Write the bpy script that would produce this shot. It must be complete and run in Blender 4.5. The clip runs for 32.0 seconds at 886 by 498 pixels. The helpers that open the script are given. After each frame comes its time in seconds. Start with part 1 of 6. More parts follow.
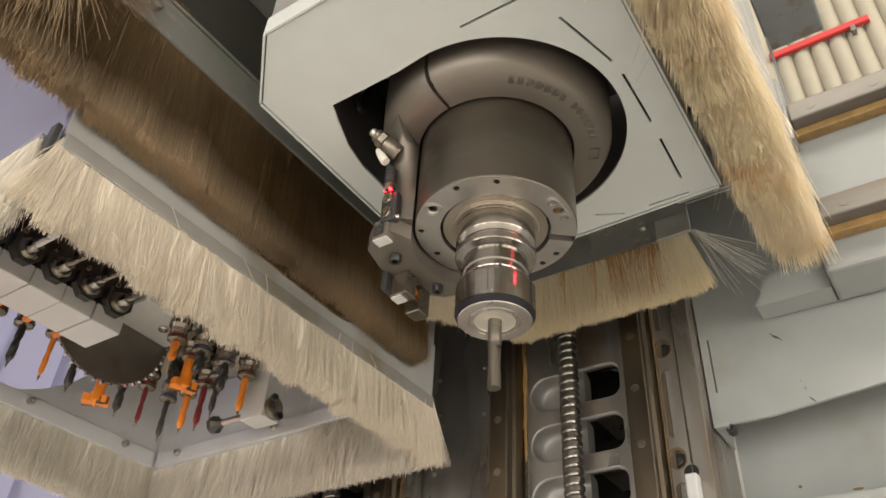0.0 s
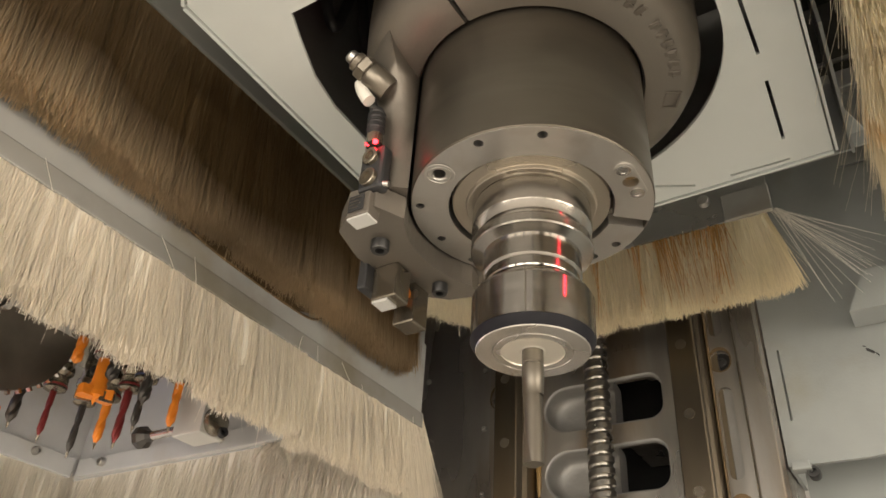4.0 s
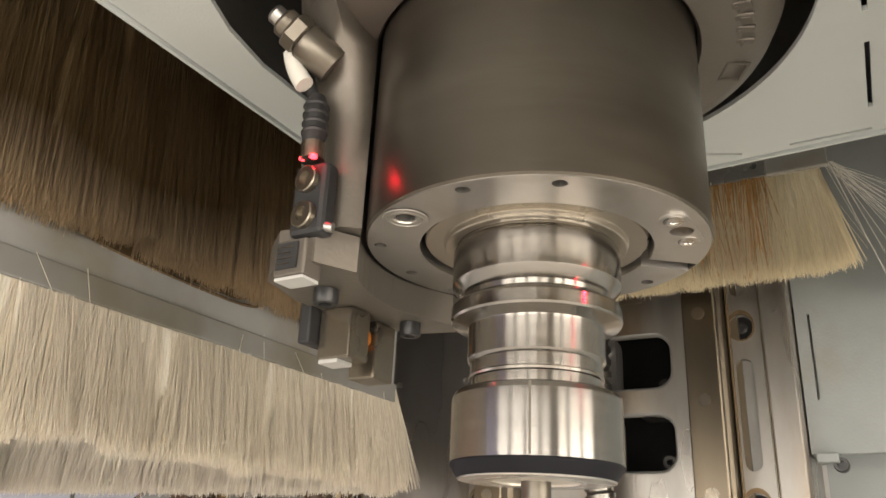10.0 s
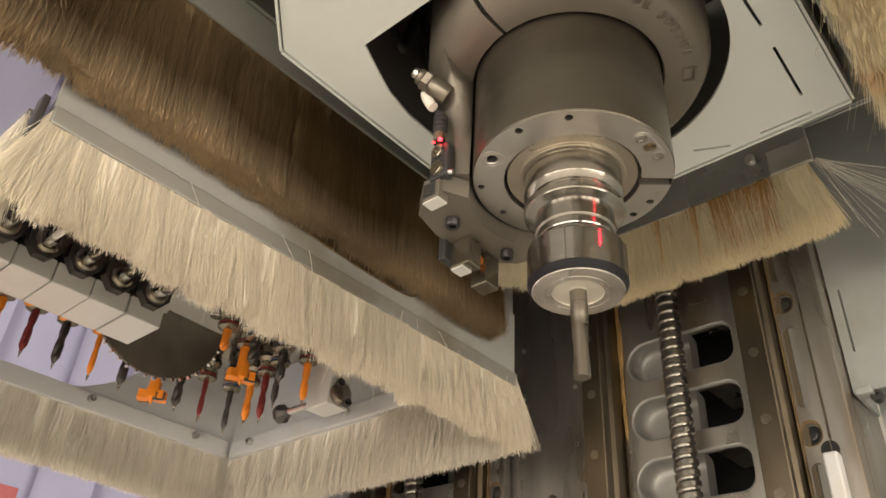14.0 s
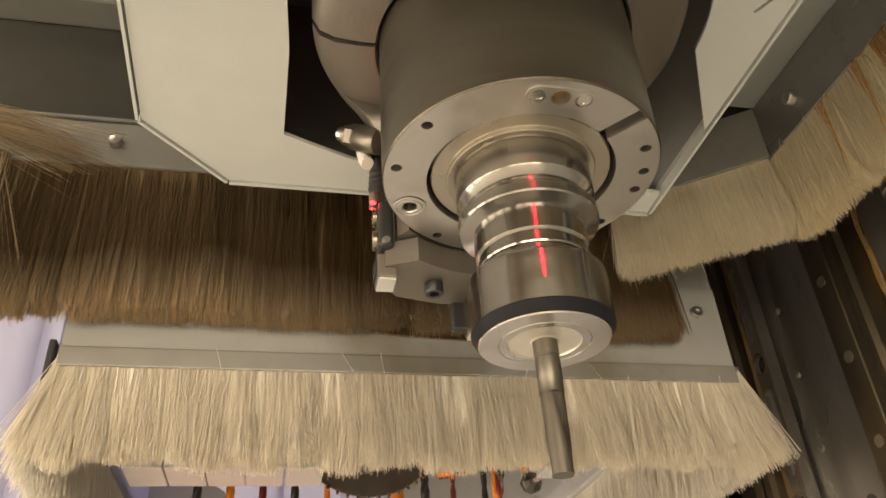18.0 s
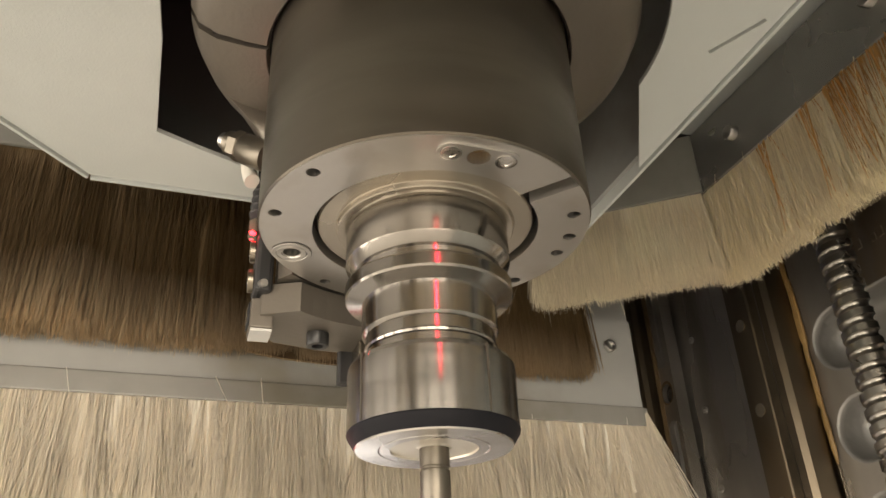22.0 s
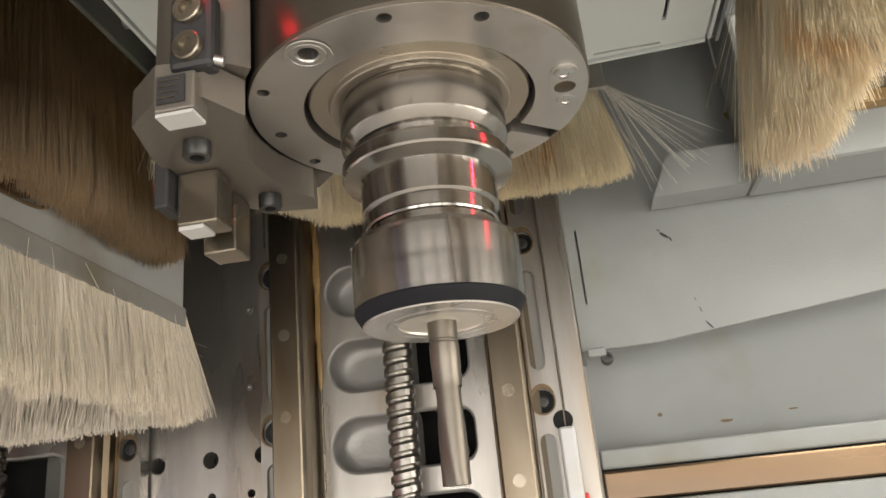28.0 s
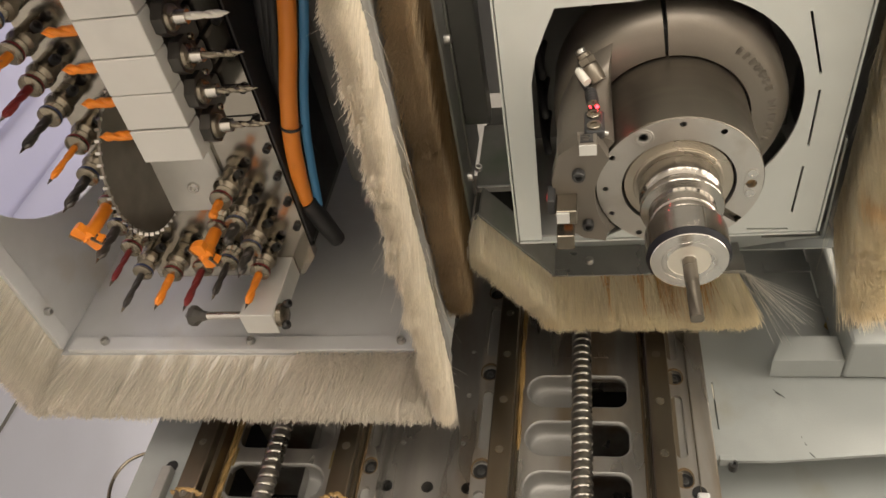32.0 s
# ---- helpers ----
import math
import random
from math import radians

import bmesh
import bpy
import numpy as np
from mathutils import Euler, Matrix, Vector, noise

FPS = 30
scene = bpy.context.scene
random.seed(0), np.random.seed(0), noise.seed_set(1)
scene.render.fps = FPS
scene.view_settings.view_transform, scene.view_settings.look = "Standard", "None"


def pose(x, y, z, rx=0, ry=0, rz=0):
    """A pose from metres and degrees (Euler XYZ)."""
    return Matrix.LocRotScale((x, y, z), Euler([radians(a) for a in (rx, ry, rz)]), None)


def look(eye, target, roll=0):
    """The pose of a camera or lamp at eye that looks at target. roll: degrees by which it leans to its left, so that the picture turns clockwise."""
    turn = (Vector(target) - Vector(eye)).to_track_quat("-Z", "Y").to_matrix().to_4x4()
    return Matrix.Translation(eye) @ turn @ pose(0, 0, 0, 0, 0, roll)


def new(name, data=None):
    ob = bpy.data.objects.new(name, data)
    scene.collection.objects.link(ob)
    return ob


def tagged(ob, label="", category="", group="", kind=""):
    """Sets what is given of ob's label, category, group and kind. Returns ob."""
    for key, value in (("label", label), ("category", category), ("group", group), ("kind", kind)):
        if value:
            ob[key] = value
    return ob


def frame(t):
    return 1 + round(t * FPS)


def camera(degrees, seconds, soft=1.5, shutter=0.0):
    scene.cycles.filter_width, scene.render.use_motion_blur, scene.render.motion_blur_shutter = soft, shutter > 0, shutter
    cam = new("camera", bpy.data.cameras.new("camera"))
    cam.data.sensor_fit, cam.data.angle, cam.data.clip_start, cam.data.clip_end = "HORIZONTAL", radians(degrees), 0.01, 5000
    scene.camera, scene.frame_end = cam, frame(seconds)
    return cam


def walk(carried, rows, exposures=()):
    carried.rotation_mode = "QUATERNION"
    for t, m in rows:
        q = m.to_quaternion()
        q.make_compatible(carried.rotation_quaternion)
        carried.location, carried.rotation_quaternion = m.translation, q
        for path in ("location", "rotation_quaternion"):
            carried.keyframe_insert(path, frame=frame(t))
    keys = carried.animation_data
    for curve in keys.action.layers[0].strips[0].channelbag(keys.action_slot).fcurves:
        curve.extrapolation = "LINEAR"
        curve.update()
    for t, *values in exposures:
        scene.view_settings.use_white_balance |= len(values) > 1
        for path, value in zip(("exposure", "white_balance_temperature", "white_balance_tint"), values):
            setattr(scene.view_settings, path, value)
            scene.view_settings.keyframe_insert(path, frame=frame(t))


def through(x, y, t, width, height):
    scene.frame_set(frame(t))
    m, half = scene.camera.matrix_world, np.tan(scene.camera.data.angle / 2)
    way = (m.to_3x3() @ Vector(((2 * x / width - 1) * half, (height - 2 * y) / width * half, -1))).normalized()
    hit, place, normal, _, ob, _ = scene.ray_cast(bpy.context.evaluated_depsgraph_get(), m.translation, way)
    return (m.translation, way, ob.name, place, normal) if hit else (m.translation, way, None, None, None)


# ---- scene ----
cam = camera(59.2, 32.0, soft=1.6)
# seconds, eye, target, roll in degrees
PATH = [
    (0, (0.2499, -0.4188, 1.2055), (-0.6784, 0.8712, 2.4196), 3.62),
    (0.5, (0.2241, -0.4209, 1.1878), (-0.7271, 0.8603, 2.3936), 3.85),
    (1, (0.2078, -0.4252, 1.1658), (-0.7489, 0.8541, 2.3692), 3.77),
    (1.5, (0.2195, -0.4230, 1.1501), (-0.7342, 0.8530, 2.3593), 3.67),
    (2, (0.2287, -0.4130, 1.1571), (-0.7219, 0.8605, 2.3713), 3.72),
    (2.5, (0.2243, -0.3857, 1.2025), (-0.7091, 0.8866, 2.4314), 3.54),
    (3, (0.2023, -0.3591, 1.2525), (-0.7239, 0.9339, 2.4651), 3.80),
    (3.5, (0.1716, -0.3276, 1.3029), (-0.7506, 1.0019, 2.4785), 3.85),
    (4, (0.1446, -0.3016, 1.3429), (-0.7700, 1.0748, 2.4695), 3.95),
    (4.5, (0.1340, -0.2829, 1.3671), (-0.7673, 1.1387, 2.4472), 4.11),
    (5, (0.1380, -0.2788, 1.3726), (-0.7400, 1.1860, 2.4134), 4.54),
    (5.5, (0.1432, -0.2807, 1.3759), (-0.7052, 1.2213, 2.3879), 4.67),
    (6, (0.1307, -0.2713, 1.3837), (-0.6861, 1.2684, 2.3646), 4.61),
    (6.5, (0.1263, -0.2728, 1.3883), (-0.6664, 1.2858, 2.3591), 4.79),
    (7, (0.1233, -0.2932, 1.3977), (-0.6523, 1.2752, 2.3665), 5.05),
    (7.5, (0.1322, -0.3143, 1.3974), (-0.6384, 1.2576, 2.3645), 4.94),
    (8, (0.1242, -0.3074, 1.4170), (-0.6602, 1.2729, 2.3588), 4.50),
    (8.5, (0.1192, -0.2977, 1.4642), (-0.6923, 1.2936, 2.3638), 4.04),
    (9, (0.1079, -0.2715, 1.4900), (-0.7440, 1.3407, 2.3117), 3.48),
    (9.5, (0.1065, -0.2746, 1.4958), (-0.7772, 1.3404, 2.2774), 2.75),
    (10, (0.1121, -0.2556, 1.4891), (-0.8504, 1.3365, 2.2232), 2.67),
    (10.5, (0.1173, -0.2317, 1.4583), (-0.8741, 1.3429, 2.1916), 2.30),
    (11, (0.1321, -0.2363, 1.4363), (-0.8871, 1.2939, 2.2233), 2.18),
    (11.5, (0.1453, -0.2633, 1.4085), (-0.9068, 1.2086, 2.2610), 2.19),
    (12, (0.1565, -0.2929, 1.3791), (-0.9322, 1.0965, 2.3194), 2.76),
    (12.5, (0.1596, -0.3180, 1.3515), (-0.9638, 0.9953, 2.3581), 3.63),
    (13, (0.1871, -0.3457, 1.3100), (-0.9466, 0.9159, 2.3696), 4.29),
    (13.5, (0.2078, -0.3554, 1.2737), (-0.9290, 0.8789, 2.3620), 4.53),
    (14, (0.2093, -0.3435, 1.2750), (-0.9266, 0.8721, 2.3850), 3.61),
    (14.5, (0.2247, -0.3142, 1.2891), (-0.9330, 0.8765, 2.4035), 2.35),
    (15, (0.2349, -0.2796, 1.3098), (-0.9778, 0.8639, 2.4152), 0.44),
    (15.5, (0.2419, -0.2410, 1.3272), (-1.0489, 0.8118, 2.4342), -0.96),
    (16, (0.2526, -0.2047, 1.3415), (-1.1240, 0.7327, 2.4489), -2.26),
    (16.5, (0.2773, -0.1708, 1.3471), (-1.1842, 0.6210, 2.4594), -3.04),
    (17, (0.3002, -0.1489, 1.3522), (-1.2351, 0.5077, 2.4530), -4.01),
    (17.5, (0.2979, -0.1253, 1.3635), (-1.3064, 0.3732, 2.4487), -3.98),
    (18, (0.2744, -0.1039, 1.3771), (-1.3669, 0.2870, 2.4509), -3.94),
    (18.5, (0.2493, -0.0938, 1.4013), (-1.4102, 0.2234, 2.4715), -3.36),
    (19, (0.2268, -0.1094, 1.4366), (-1.4394, 0.1700, 2.5070), -2.34),
    (19.5, (0.2171, -0.1241, 1.4625), (-1.4479, 0.1637, 2.5325), -1.53),
    (20, (0.2232, -0.1152, 1.4673), (-1.4354, 0.2355, 2.5284), -1.42),
    (20.5, (0.2288, -0.1007, 1.4643), (-1.4233, 0.3211, 2.5096), -1.61),
    (21, (0.2444, -0.0811, 1.4591), (-1.4018, 0.4236, 2.4764), -2.17),
    (21.5, (0.2516, -0.0722, 1.4533), (-1.3932, 0.4934, 2.4406), -2.49),
    (22, (0.2528, -0.0835, 1.4471), (-1.4001, 0.5151, 2.4007), -2.57),
    (22.5, (0.2494, -0.0821, 1.4364), (-1.4236, 0.5334, 2.3431), -2.47),
    (23, (0.2415, -0.0805, 1.4294), (-1.4476, 0.5345, 2.3061), -2.24),
    (23.5, (0.2409, -0.0729, 1.4272), (-1.4636, 0.5400, 2.2751), -2.11),
    (24, (0.2402, -0.0737, 1.4273), (-1.4736, 0.5388, 2.2565), -2.00),
    (24.5, (0.2379, -0.0720, 1.4231), (-1.4795, 0.5434, 2.2427), -1.97),
    (25, (0.2395, -0.0738, 1.4130), (-1.4715, 0.5476, 2.2414), -2.23),
    (25.5, (0.2384, -0.0745, 1.4103), (-1.4672, 0.5631, 2.2375), -2.24),
    (26, (0.2356, -0.0764, 1.4093), (-1.4548, 0.6044, 2.2333), -2.26),
    (26.5, (0.2264, -0.0805, 1.4170), (-1.4342, 0.6980, 2.2149), -2.22),
    (27, (0.1827, -0.1389, 1.4124), (-1.2541, 0.9909, 2.2244), -4.89),
    (27.5, (0.1092, -0.2249, 1.4395), (-0.8173, 1.3945, 2.1598), -5.47),
    (28, (0.0408, -0.2606, 1.4476), (-0.2399, 1.6034, 2.1160), -5.68),
    (28.5, (0.0335, -0.3023, 1.4386), (-0.0617, 1.5865, 2.0892), -4.43),
    (29, (0.0251, -0.3414, 1.4103), (-0.1216, 1.5404, 2.0716), -1.41),
    (29.5, (-0.0156, -0.3899, 1.3563), (-0.2880, 1.4511, 2.0888), 2.96),
    (30, (-0.0364, -0.4158, 1.3025), (-0.3804, 1.3349, 2.2063), 6.52),
    (30.5, (-0.0488, -0.4355, 1.2361), (-0.4302, 1.2062, 2.3127), 8.67),
    (31, (-0.0552, -0.4258, 1.1801), (-0.4538, 1.1150, 2.3913), 9.69),
    (31.5, (-0.0769, -0.4096, 1.1286), (-0.4730, 1.0282, 2.4612), 9.95),
    (32, (-0.0660, -0.4198, 1.1019), (-0.4576, 0.9504, 2.5052), 9.80),
]
# seconds, stops, kelvin, tint
EXPOSURES = [(0.0, -0.54, 6500, 10), (1.0, -0.56, 6850, 10), (2.5, -0.56, 7050, 10), (6.0, -0.40, 6550, 10), (8.5, -0.45, 6500, 10), (10.0, -0.45, 6500, 10), (12.5, -0.44, 6450, 10), (14.0, -0.45, 7050, 10), (17.0, -0.55, 7350, 10), (18.0, -0.57, 7850, 10), (19.0, -0.63, 8500, 10),
             (20.3, -0.62, 8600, 10), (21.0, -0.59, 7600, 10), (22.0, -0.56, 6950, 10), (24.5, -0.51, 6550, 10), (26.5, -0.48, 6550, 10), (28.0, -0.57, 6300, 10), (29.0, -0.60, 6300, 10), (30.5, -0.47, 6500, 10), (32.0, -0.40, 6800, 10)]
walk(cam, [(t, look(eye, target, roll)) for t, eye, target, roll in PATH], EXPOSURES)

# ---- world and light ----
world = bpy.data.worlds.new("hall_light")
scene.world = world
world.use_nodes = True
world.node_tree.nodes["Background"].inputs["Color"].default_value = (0.90, 0.86, 0.80, 1)
world.node_tree.nodes["Background"].inputs["Strength"].default_value = 0.25


def area_lamp(name, eye, target, size_x, size_y, watts, colour):
    data = bpy.data.lights.new(name, "AREA")
    data.shape, data.size, data.size_y = "RECTANGLE", size_x, size_y
    data.energy, data.color = watts, colour
    ob = new(name, data)
    ob.matrix_world = look(eye, target)
    return ob


# ceiling light panels added out of view; the floor bounces their light upward
area_lamp("hall_fill_front", (0.6, -1.9, 4.1), (0.6, -1.9, 0), 3.0, 1.2, 235, (1.0, 0.91, 0.78))
area_lamp("hall_fill_side", (2.2, -0.9, 4.1), (2.2, -0.9, 0), 1.2, 3.0, 50, (1.0, 0.91, 0.78))
# added tall area lights, no windows there; their strips streak the turned steel
for wx in (-1.5, 0.0, 1.5, 3.0):
    area_lamp("fill_strip_front", (wx, -4.3, 1.1), (wx * 0.3, 0, 1.5), 1.15, 2.0, 62, (1.0, 0.93, 0.84))
for wy in (-2.6, -1.2, 0.2):
    area_lamp("fill_strip_side", (4.3, wy, 1.15), (0, -0.2, 1.5), 1.15, 2.1, 80, (1.0, 0.91, 0.79))
area_lamp("window_light_left", (-3.2, -0.5, 1.6), (-0.3, 0, 1.6), 3.0, 2.2, 70, (1.0, 0.98, 0.97))
# small red signal diode that shines at the tool holder from the side
diode = bpy.data.lights.new("signal_diode", "SPOT")
diode.energy, diode.color, diode.shadow_soft_size = 0.19, (1.0, 0.01, 0.04), 0.0007
diode.spot_size, diode.spot_blend = radians(23), 0.15
new("signal_diode", diode).matrix_world = look((0.150, -0.017, 1.620), (0.03, -0.003, 1.563))

# the lit red diode on the sensor by the clamp arm
sensor_glow = bpy.data.lights.new("sensor_diode", "POINT")
sensor_glow.energy, sensor_glow.color, sensor_glow.shadow_soft_size = 0.007, (1.0, 0.01, 0.03), 0.0015
new("sensor_diode", sensor_glow).matrix_world = pose(-0.0625, -0.0635, 1.6265)

# ---- materials ----


def material(name, colour, rough=0.5, metal=0.0, vary=0.12, scale=40.0, bump=0.0, bump_scale=300.0, stretch=(1, 1, 1),
             stain=None, stain_amount=0.0, stain_scale=9.0, island=0.0, coat=0.0, rough_vary=0.15, per_object=0.0, turned=0.0, pass_light=0.0, tips=None):
    m = bpy.data.materials.new(name)
    m.use_nodes = True
    n, l = m.node_tree.nodes, m.node_tree.links
    b = n["Principled BSDF"]
    b.inputs["Metallic"].default_value = metal
    if coat:
        b.inputs["Coat Weight"].default_value = coat
        b.inputs["Coat Roughness"].default_value = 0.15
    tc = n.new("ShaderNodeTexCoord")
    mp = n.new("ShaderNodeMapping")
    mp.inputs["Scale"].default_value = stretch
    l.new(tc.outputs["Object"], mp.inputs["Vector"])

    def noise_of(sc, detail=4.0):
        t = n.new("ShaderNodeTexNoise")
        t.inputs["Scale"].default_value = sc
        t.inputs["Detail"].default_value = detail
        l.new(mp.outputs["Vector"], t.inputs["Vector"])
        return t.outputs["Fac"]

    def mix(fac, a, bb, kind="MIX"):
        x = n.new("ShaderNodeMix")
        x.data_type, x.blend_type = "RGBA", kind
        for s, v in (("Factor", fac), ("A", a), ("B", bb)):
            sock = [i for i in x.inputs if i.name == s and (i.type == ("VALUE" if s == "Factor" else "RGBA"))][0]
            if hasattr(v, "is_output"):
                l.new(v, sock)
            else:
                sock.default_value = v
        return [o for o in x.outputs if o.type == "RGBA"][0]

    def ramp(fac, lo, hi):
        x = n.new("ShaderNodeMapRange")
        x.inputs["From Min"].default_value, x.inputs["From Max"].default_value = lo, hi
        l.new(fac, x.inputs["Value"])
        return x.outputs["Result"]

    dark = (*[c * (1 - vary) for c in colour], 1)
    light = (*[min(1, c * (1 + vary)) for c in colour], 1)
    big = noise_of(scale * 0.17, 2.0)
    col = mix(ramp(noise_of(scale), 0.3, 0.7), dark, light)
    col = mix(ramp(big, 0.35, 0.65), col, (*[c * (1 - 0.6 * vary) for c in colour], 1))
    if stain:
        f = ramp(noise_of(stain_scale, 5.0), 0.62 - 0.25 * stain_amount, 0.72)
        col = mix(f, col, (*stain, 1))
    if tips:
        # paints light in: paler towards the lower ends, with an uneven border
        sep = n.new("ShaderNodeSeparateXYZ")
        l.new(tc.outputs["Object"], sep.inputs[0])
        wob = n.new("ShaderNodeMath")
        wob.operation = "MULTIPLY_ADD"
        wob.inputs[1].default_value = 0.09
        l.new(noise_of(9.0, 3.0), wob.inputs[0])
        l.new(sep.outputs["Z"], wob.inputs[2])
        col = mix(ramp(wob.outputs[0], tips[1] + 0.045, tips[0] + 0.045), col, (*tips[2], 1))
    if island or per_object:
        if per_object:
            src = n.new("ShaderNodeObjectInfo").outputs["Random"]
        else:
            src = n.new("ShaderNodeNewGeometry").outputs["Random Per Island"]
        amount = island or per_object
        a = mix(src, (1 - amount, 1 - amount, 1 - amount, 1), (1 + amount * 0.5, 1 + amount * 0.5, 1 + amount * 0.5, 1))
        col = mix(1.0, col, a, "MULTIPLY")
    l.new(col, b.inputs["Base Color"])
    r = n.new("ShaderNodeMapRange")
    r.inputs["To Min"].default_value = max(0.02, rough * (1 - rough_vary))
    r.inputs["To Max"].default_value = min(1.0, rough * (1 + rough_vary))
    l.new(ramp(noise_of(scale * 0.6, 3.0), 0.3, 0.7), r.inputs["Value"])
    l.new(r.outputs["Result"], b.inputs["Roughness"])
    if bump:
        bp = n.new("ShaderNodeBump")
        bp.inputs["Strength"].default_value = bump
        bp.inputs["Distance"].default_value = 0.001
        l.new(noise_of(bump_scale, 3.0), bp.inputs["Height"])
        l.new(bp.outputs["Normal"], b.inputs["Normal"])
    if turned:
        tg = n.new("ShaderNodeTangent")
        tg.direction_type, tg.axis = "RADIAL", "Z"
        l.new(tg.outputs["Tangent"], b.inputs["Tangent"])
        b.inputs["Anisotropic"].default_value = turned
        b.inputs["Anisotropic Rotation"].default_value = 0.25
    if pass_light:
        t = n.new("ShaderNodeBsdfTranslucent")
        l.new(col, t.inputs["Color"])
        s = n.new("ShaderNodeMixShader")
        s.inputs["Fac"].default_value = pass_light
        l.new(b.outputs["BSDF"], s.inputs[1])
        l.new(t.outputs["BSDF"], s.inputs[2])
        l.new(s.outputs["Shader"], n["Material Output"].inputs["Surface"])
    return m


WHITE_PAINT = material("white_powder_coat", (0.555, 0.590, 0.580), 0.45, vary=0.03, bump=0.15, bump_scale=900)
GREY_PAINT = material("grey_green_paint", (0.25, 0.268, 0.265), 0.45, vary=0.05, bump=0.2, bump_scale=700, stain=(0.22, 0.22, 0.19), stain_amount=0.1)
HOOD_SHEET = material("grey_sheet", (0.345, 0.35, 0.34), 0.42, metal=0.25, vary=0.06, stain=(0.22, 0.20, 0.16), stain_amount=0.3)
# hood sheet made lighter in colour to stand in for light inside
HOOD_INNER = material("lightened_pale_sheet", (0.54, 0.55, 0.56), 0.38, metal=0.12, vary=0.05, stain=(0.48, 0.46, 0.42), stain_amount=0.15)
MID_SHEET = material("dull_grey_sheet", (0.19, 0.19, 0.175), 0.5, metal=0.1, vary=0.1, stain=(0.12, 0.15, 0.11), stain_amount=0.3)
CLIP_SHEET = material("dull_clip_strip", (0.255, 0.25, 0.235), 0.4, metal=0.3, vary=0.12, stain=(0.16, 0.14, 0.10), stain_amount=0.3)
# near-black stand-in for the shade deep in the brush frame
DEEP_SHEET = material("olive_shade_sheet", (0.040, 0.039, 0.032), 0.7, metal=0.0, vary=0.12, scale=20)
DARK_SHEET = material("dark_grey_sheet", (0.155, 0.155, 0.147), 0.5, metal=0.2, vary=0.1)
BLACK = material("black_rubber", (0.025, 0.025, 0.026), 0.55, vary=0.2)
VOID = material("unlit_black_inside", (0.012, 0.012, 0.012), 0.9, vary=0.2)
BODY_STEEL = material("burnished_spindle_steel", (0.128, 0.113, 0.092), 0.34, metal=0.85, vary=0.06, scale=25, stretch=(1, 1, 6), bump=0.03, stain=(0.145, 0.128, 0.104), stain_amount=0.25)
FACE_STEEL = material("ground_face_steel", (0.54, 0.52, 0.49), 0.33, metal=0.9, vary=0.08, bump=0.05, bump_scale=800, stain=(0.46, 0.43, 0.39), stain_amount=0.3, stain_scale=40)
CHROME = material("polished_holder_steel", (0.36, 0.342, 0.315), 0.19, metal=1.0, vary=0.05, scale=60, stretch=(1, 1, 8), rough_vary=0.25, turned=0.75)
NUT_FACE = material("turned_nut_face", (0.62, 0.60, 0.57), 0.26, metal=0.95, vary=0.05, scale=50, turned=0.75)
CUTTER_STEEL = material("dull_cutter_steel", (0.175, 0.158, 0.132), 0.36, metal=0.9, vary=0.12, scale=60, stretch=(1, 1, 0.3))
BORE_STEEL = material("warm_ground_bore", (0.47, 0.425, 0.355), 0.30, metal=0.85, vary=0.08, turned=0.5)
SLOT_STEEL = material("milled_slot_steel", (0.16, 0.145, 0.12), 0.42, metal=0.8, vary=0.2, scale=60)
COLLET_STEEL = material("pale_collet_steel", (0.74, 0.70, 0.62), 0.34, metal=0.7, vary=0.04)
BRIGHT = material("bright_plated_steel", (0.62, 0.60, 0.57), 0.2, metal=1.0, vary=0.06)
NUT_STEEL = material("turned_nut_steel", (0.335, 0.322, 0.302), 0.22, metal=1.0, vary=0.06, stretch=(1, 1, 10), rough_vary=0.2, turned=0.85)
BLACK_OXIDE = material("black_oxide_steel", (0.011, 0.011, 0.014), 0.5, metal=0.0, vary=0.15)
BLACK_OXIDE.node_tree.nodes["Principled BSDF"].inputs["Specular IOR Level"].default_value = 0.15
CLAMP_CAST = material("blasted_cast_clamp", (0.190, 0.170, 0.145), 0.44, metal=0.6, vary=0.08, scale=30, bump=0.14, bump_scale=450, stain=(0.25, 0.23, 0.19), stain_amount=0.12, stain_scale=14)
WALL_CAST = material("machined_grey_casting", (0.375, 0.358, 0.332), 0.33, metal=0.82, vary=0.22, scale=26, stretch=(1.4, 1, 0.3), bump=0.12, bump_scale=400, stain=(0.24, 0.17, 0.10), stain_amount=0.45, stain_scale=10, rough_vary=0.4)
DISH_CAST = material("cast_pocket", (0.29, 0.285, 0.272), 0.42, metal=0.35, vary=0.12, bump=0.25)
RAIL_STEEL = material("ground_rail_steel", (0.205, 0.172, 0.128), 0.34, metal=1.0, vary=0.16, scale=30, stretch=(1, 1, 0.2), stain=(0.10, 0.075, 0.048), stain_amount=0.45, stain_scale=10)
RAIL_BED = material("oily_rail_bed", (0.13, 0.105, 0.07), 0.4, metal=0.4, vary=0.25, scale=30, stretch=(1, 1, 0.2))
BEAM_RAIL = material("dull_horizontal_rail", (0.17, 0.16, 0.145), 0.5, metal=0.5, vary=0.18, scale=40, stretch=(0.2, 1, 1), stain=(0.12, 0.085, 0.045), stain_amount=0.35, stain_scale=14)
BRASSY_RAIL = material("oily_rail_steel", (0.145, 0.105, 0.072), 0.30, metal=0.9, vary=0.14, stretch=(0.2, 1, 1), stain=(0.17, 0.11, 0.06), stain_amount=0.4)
SCREW_STEEL = material("ball_screw_steel", (0.31, 0.295, 0.27), 0.30, metal=1.0, vary=0.12)
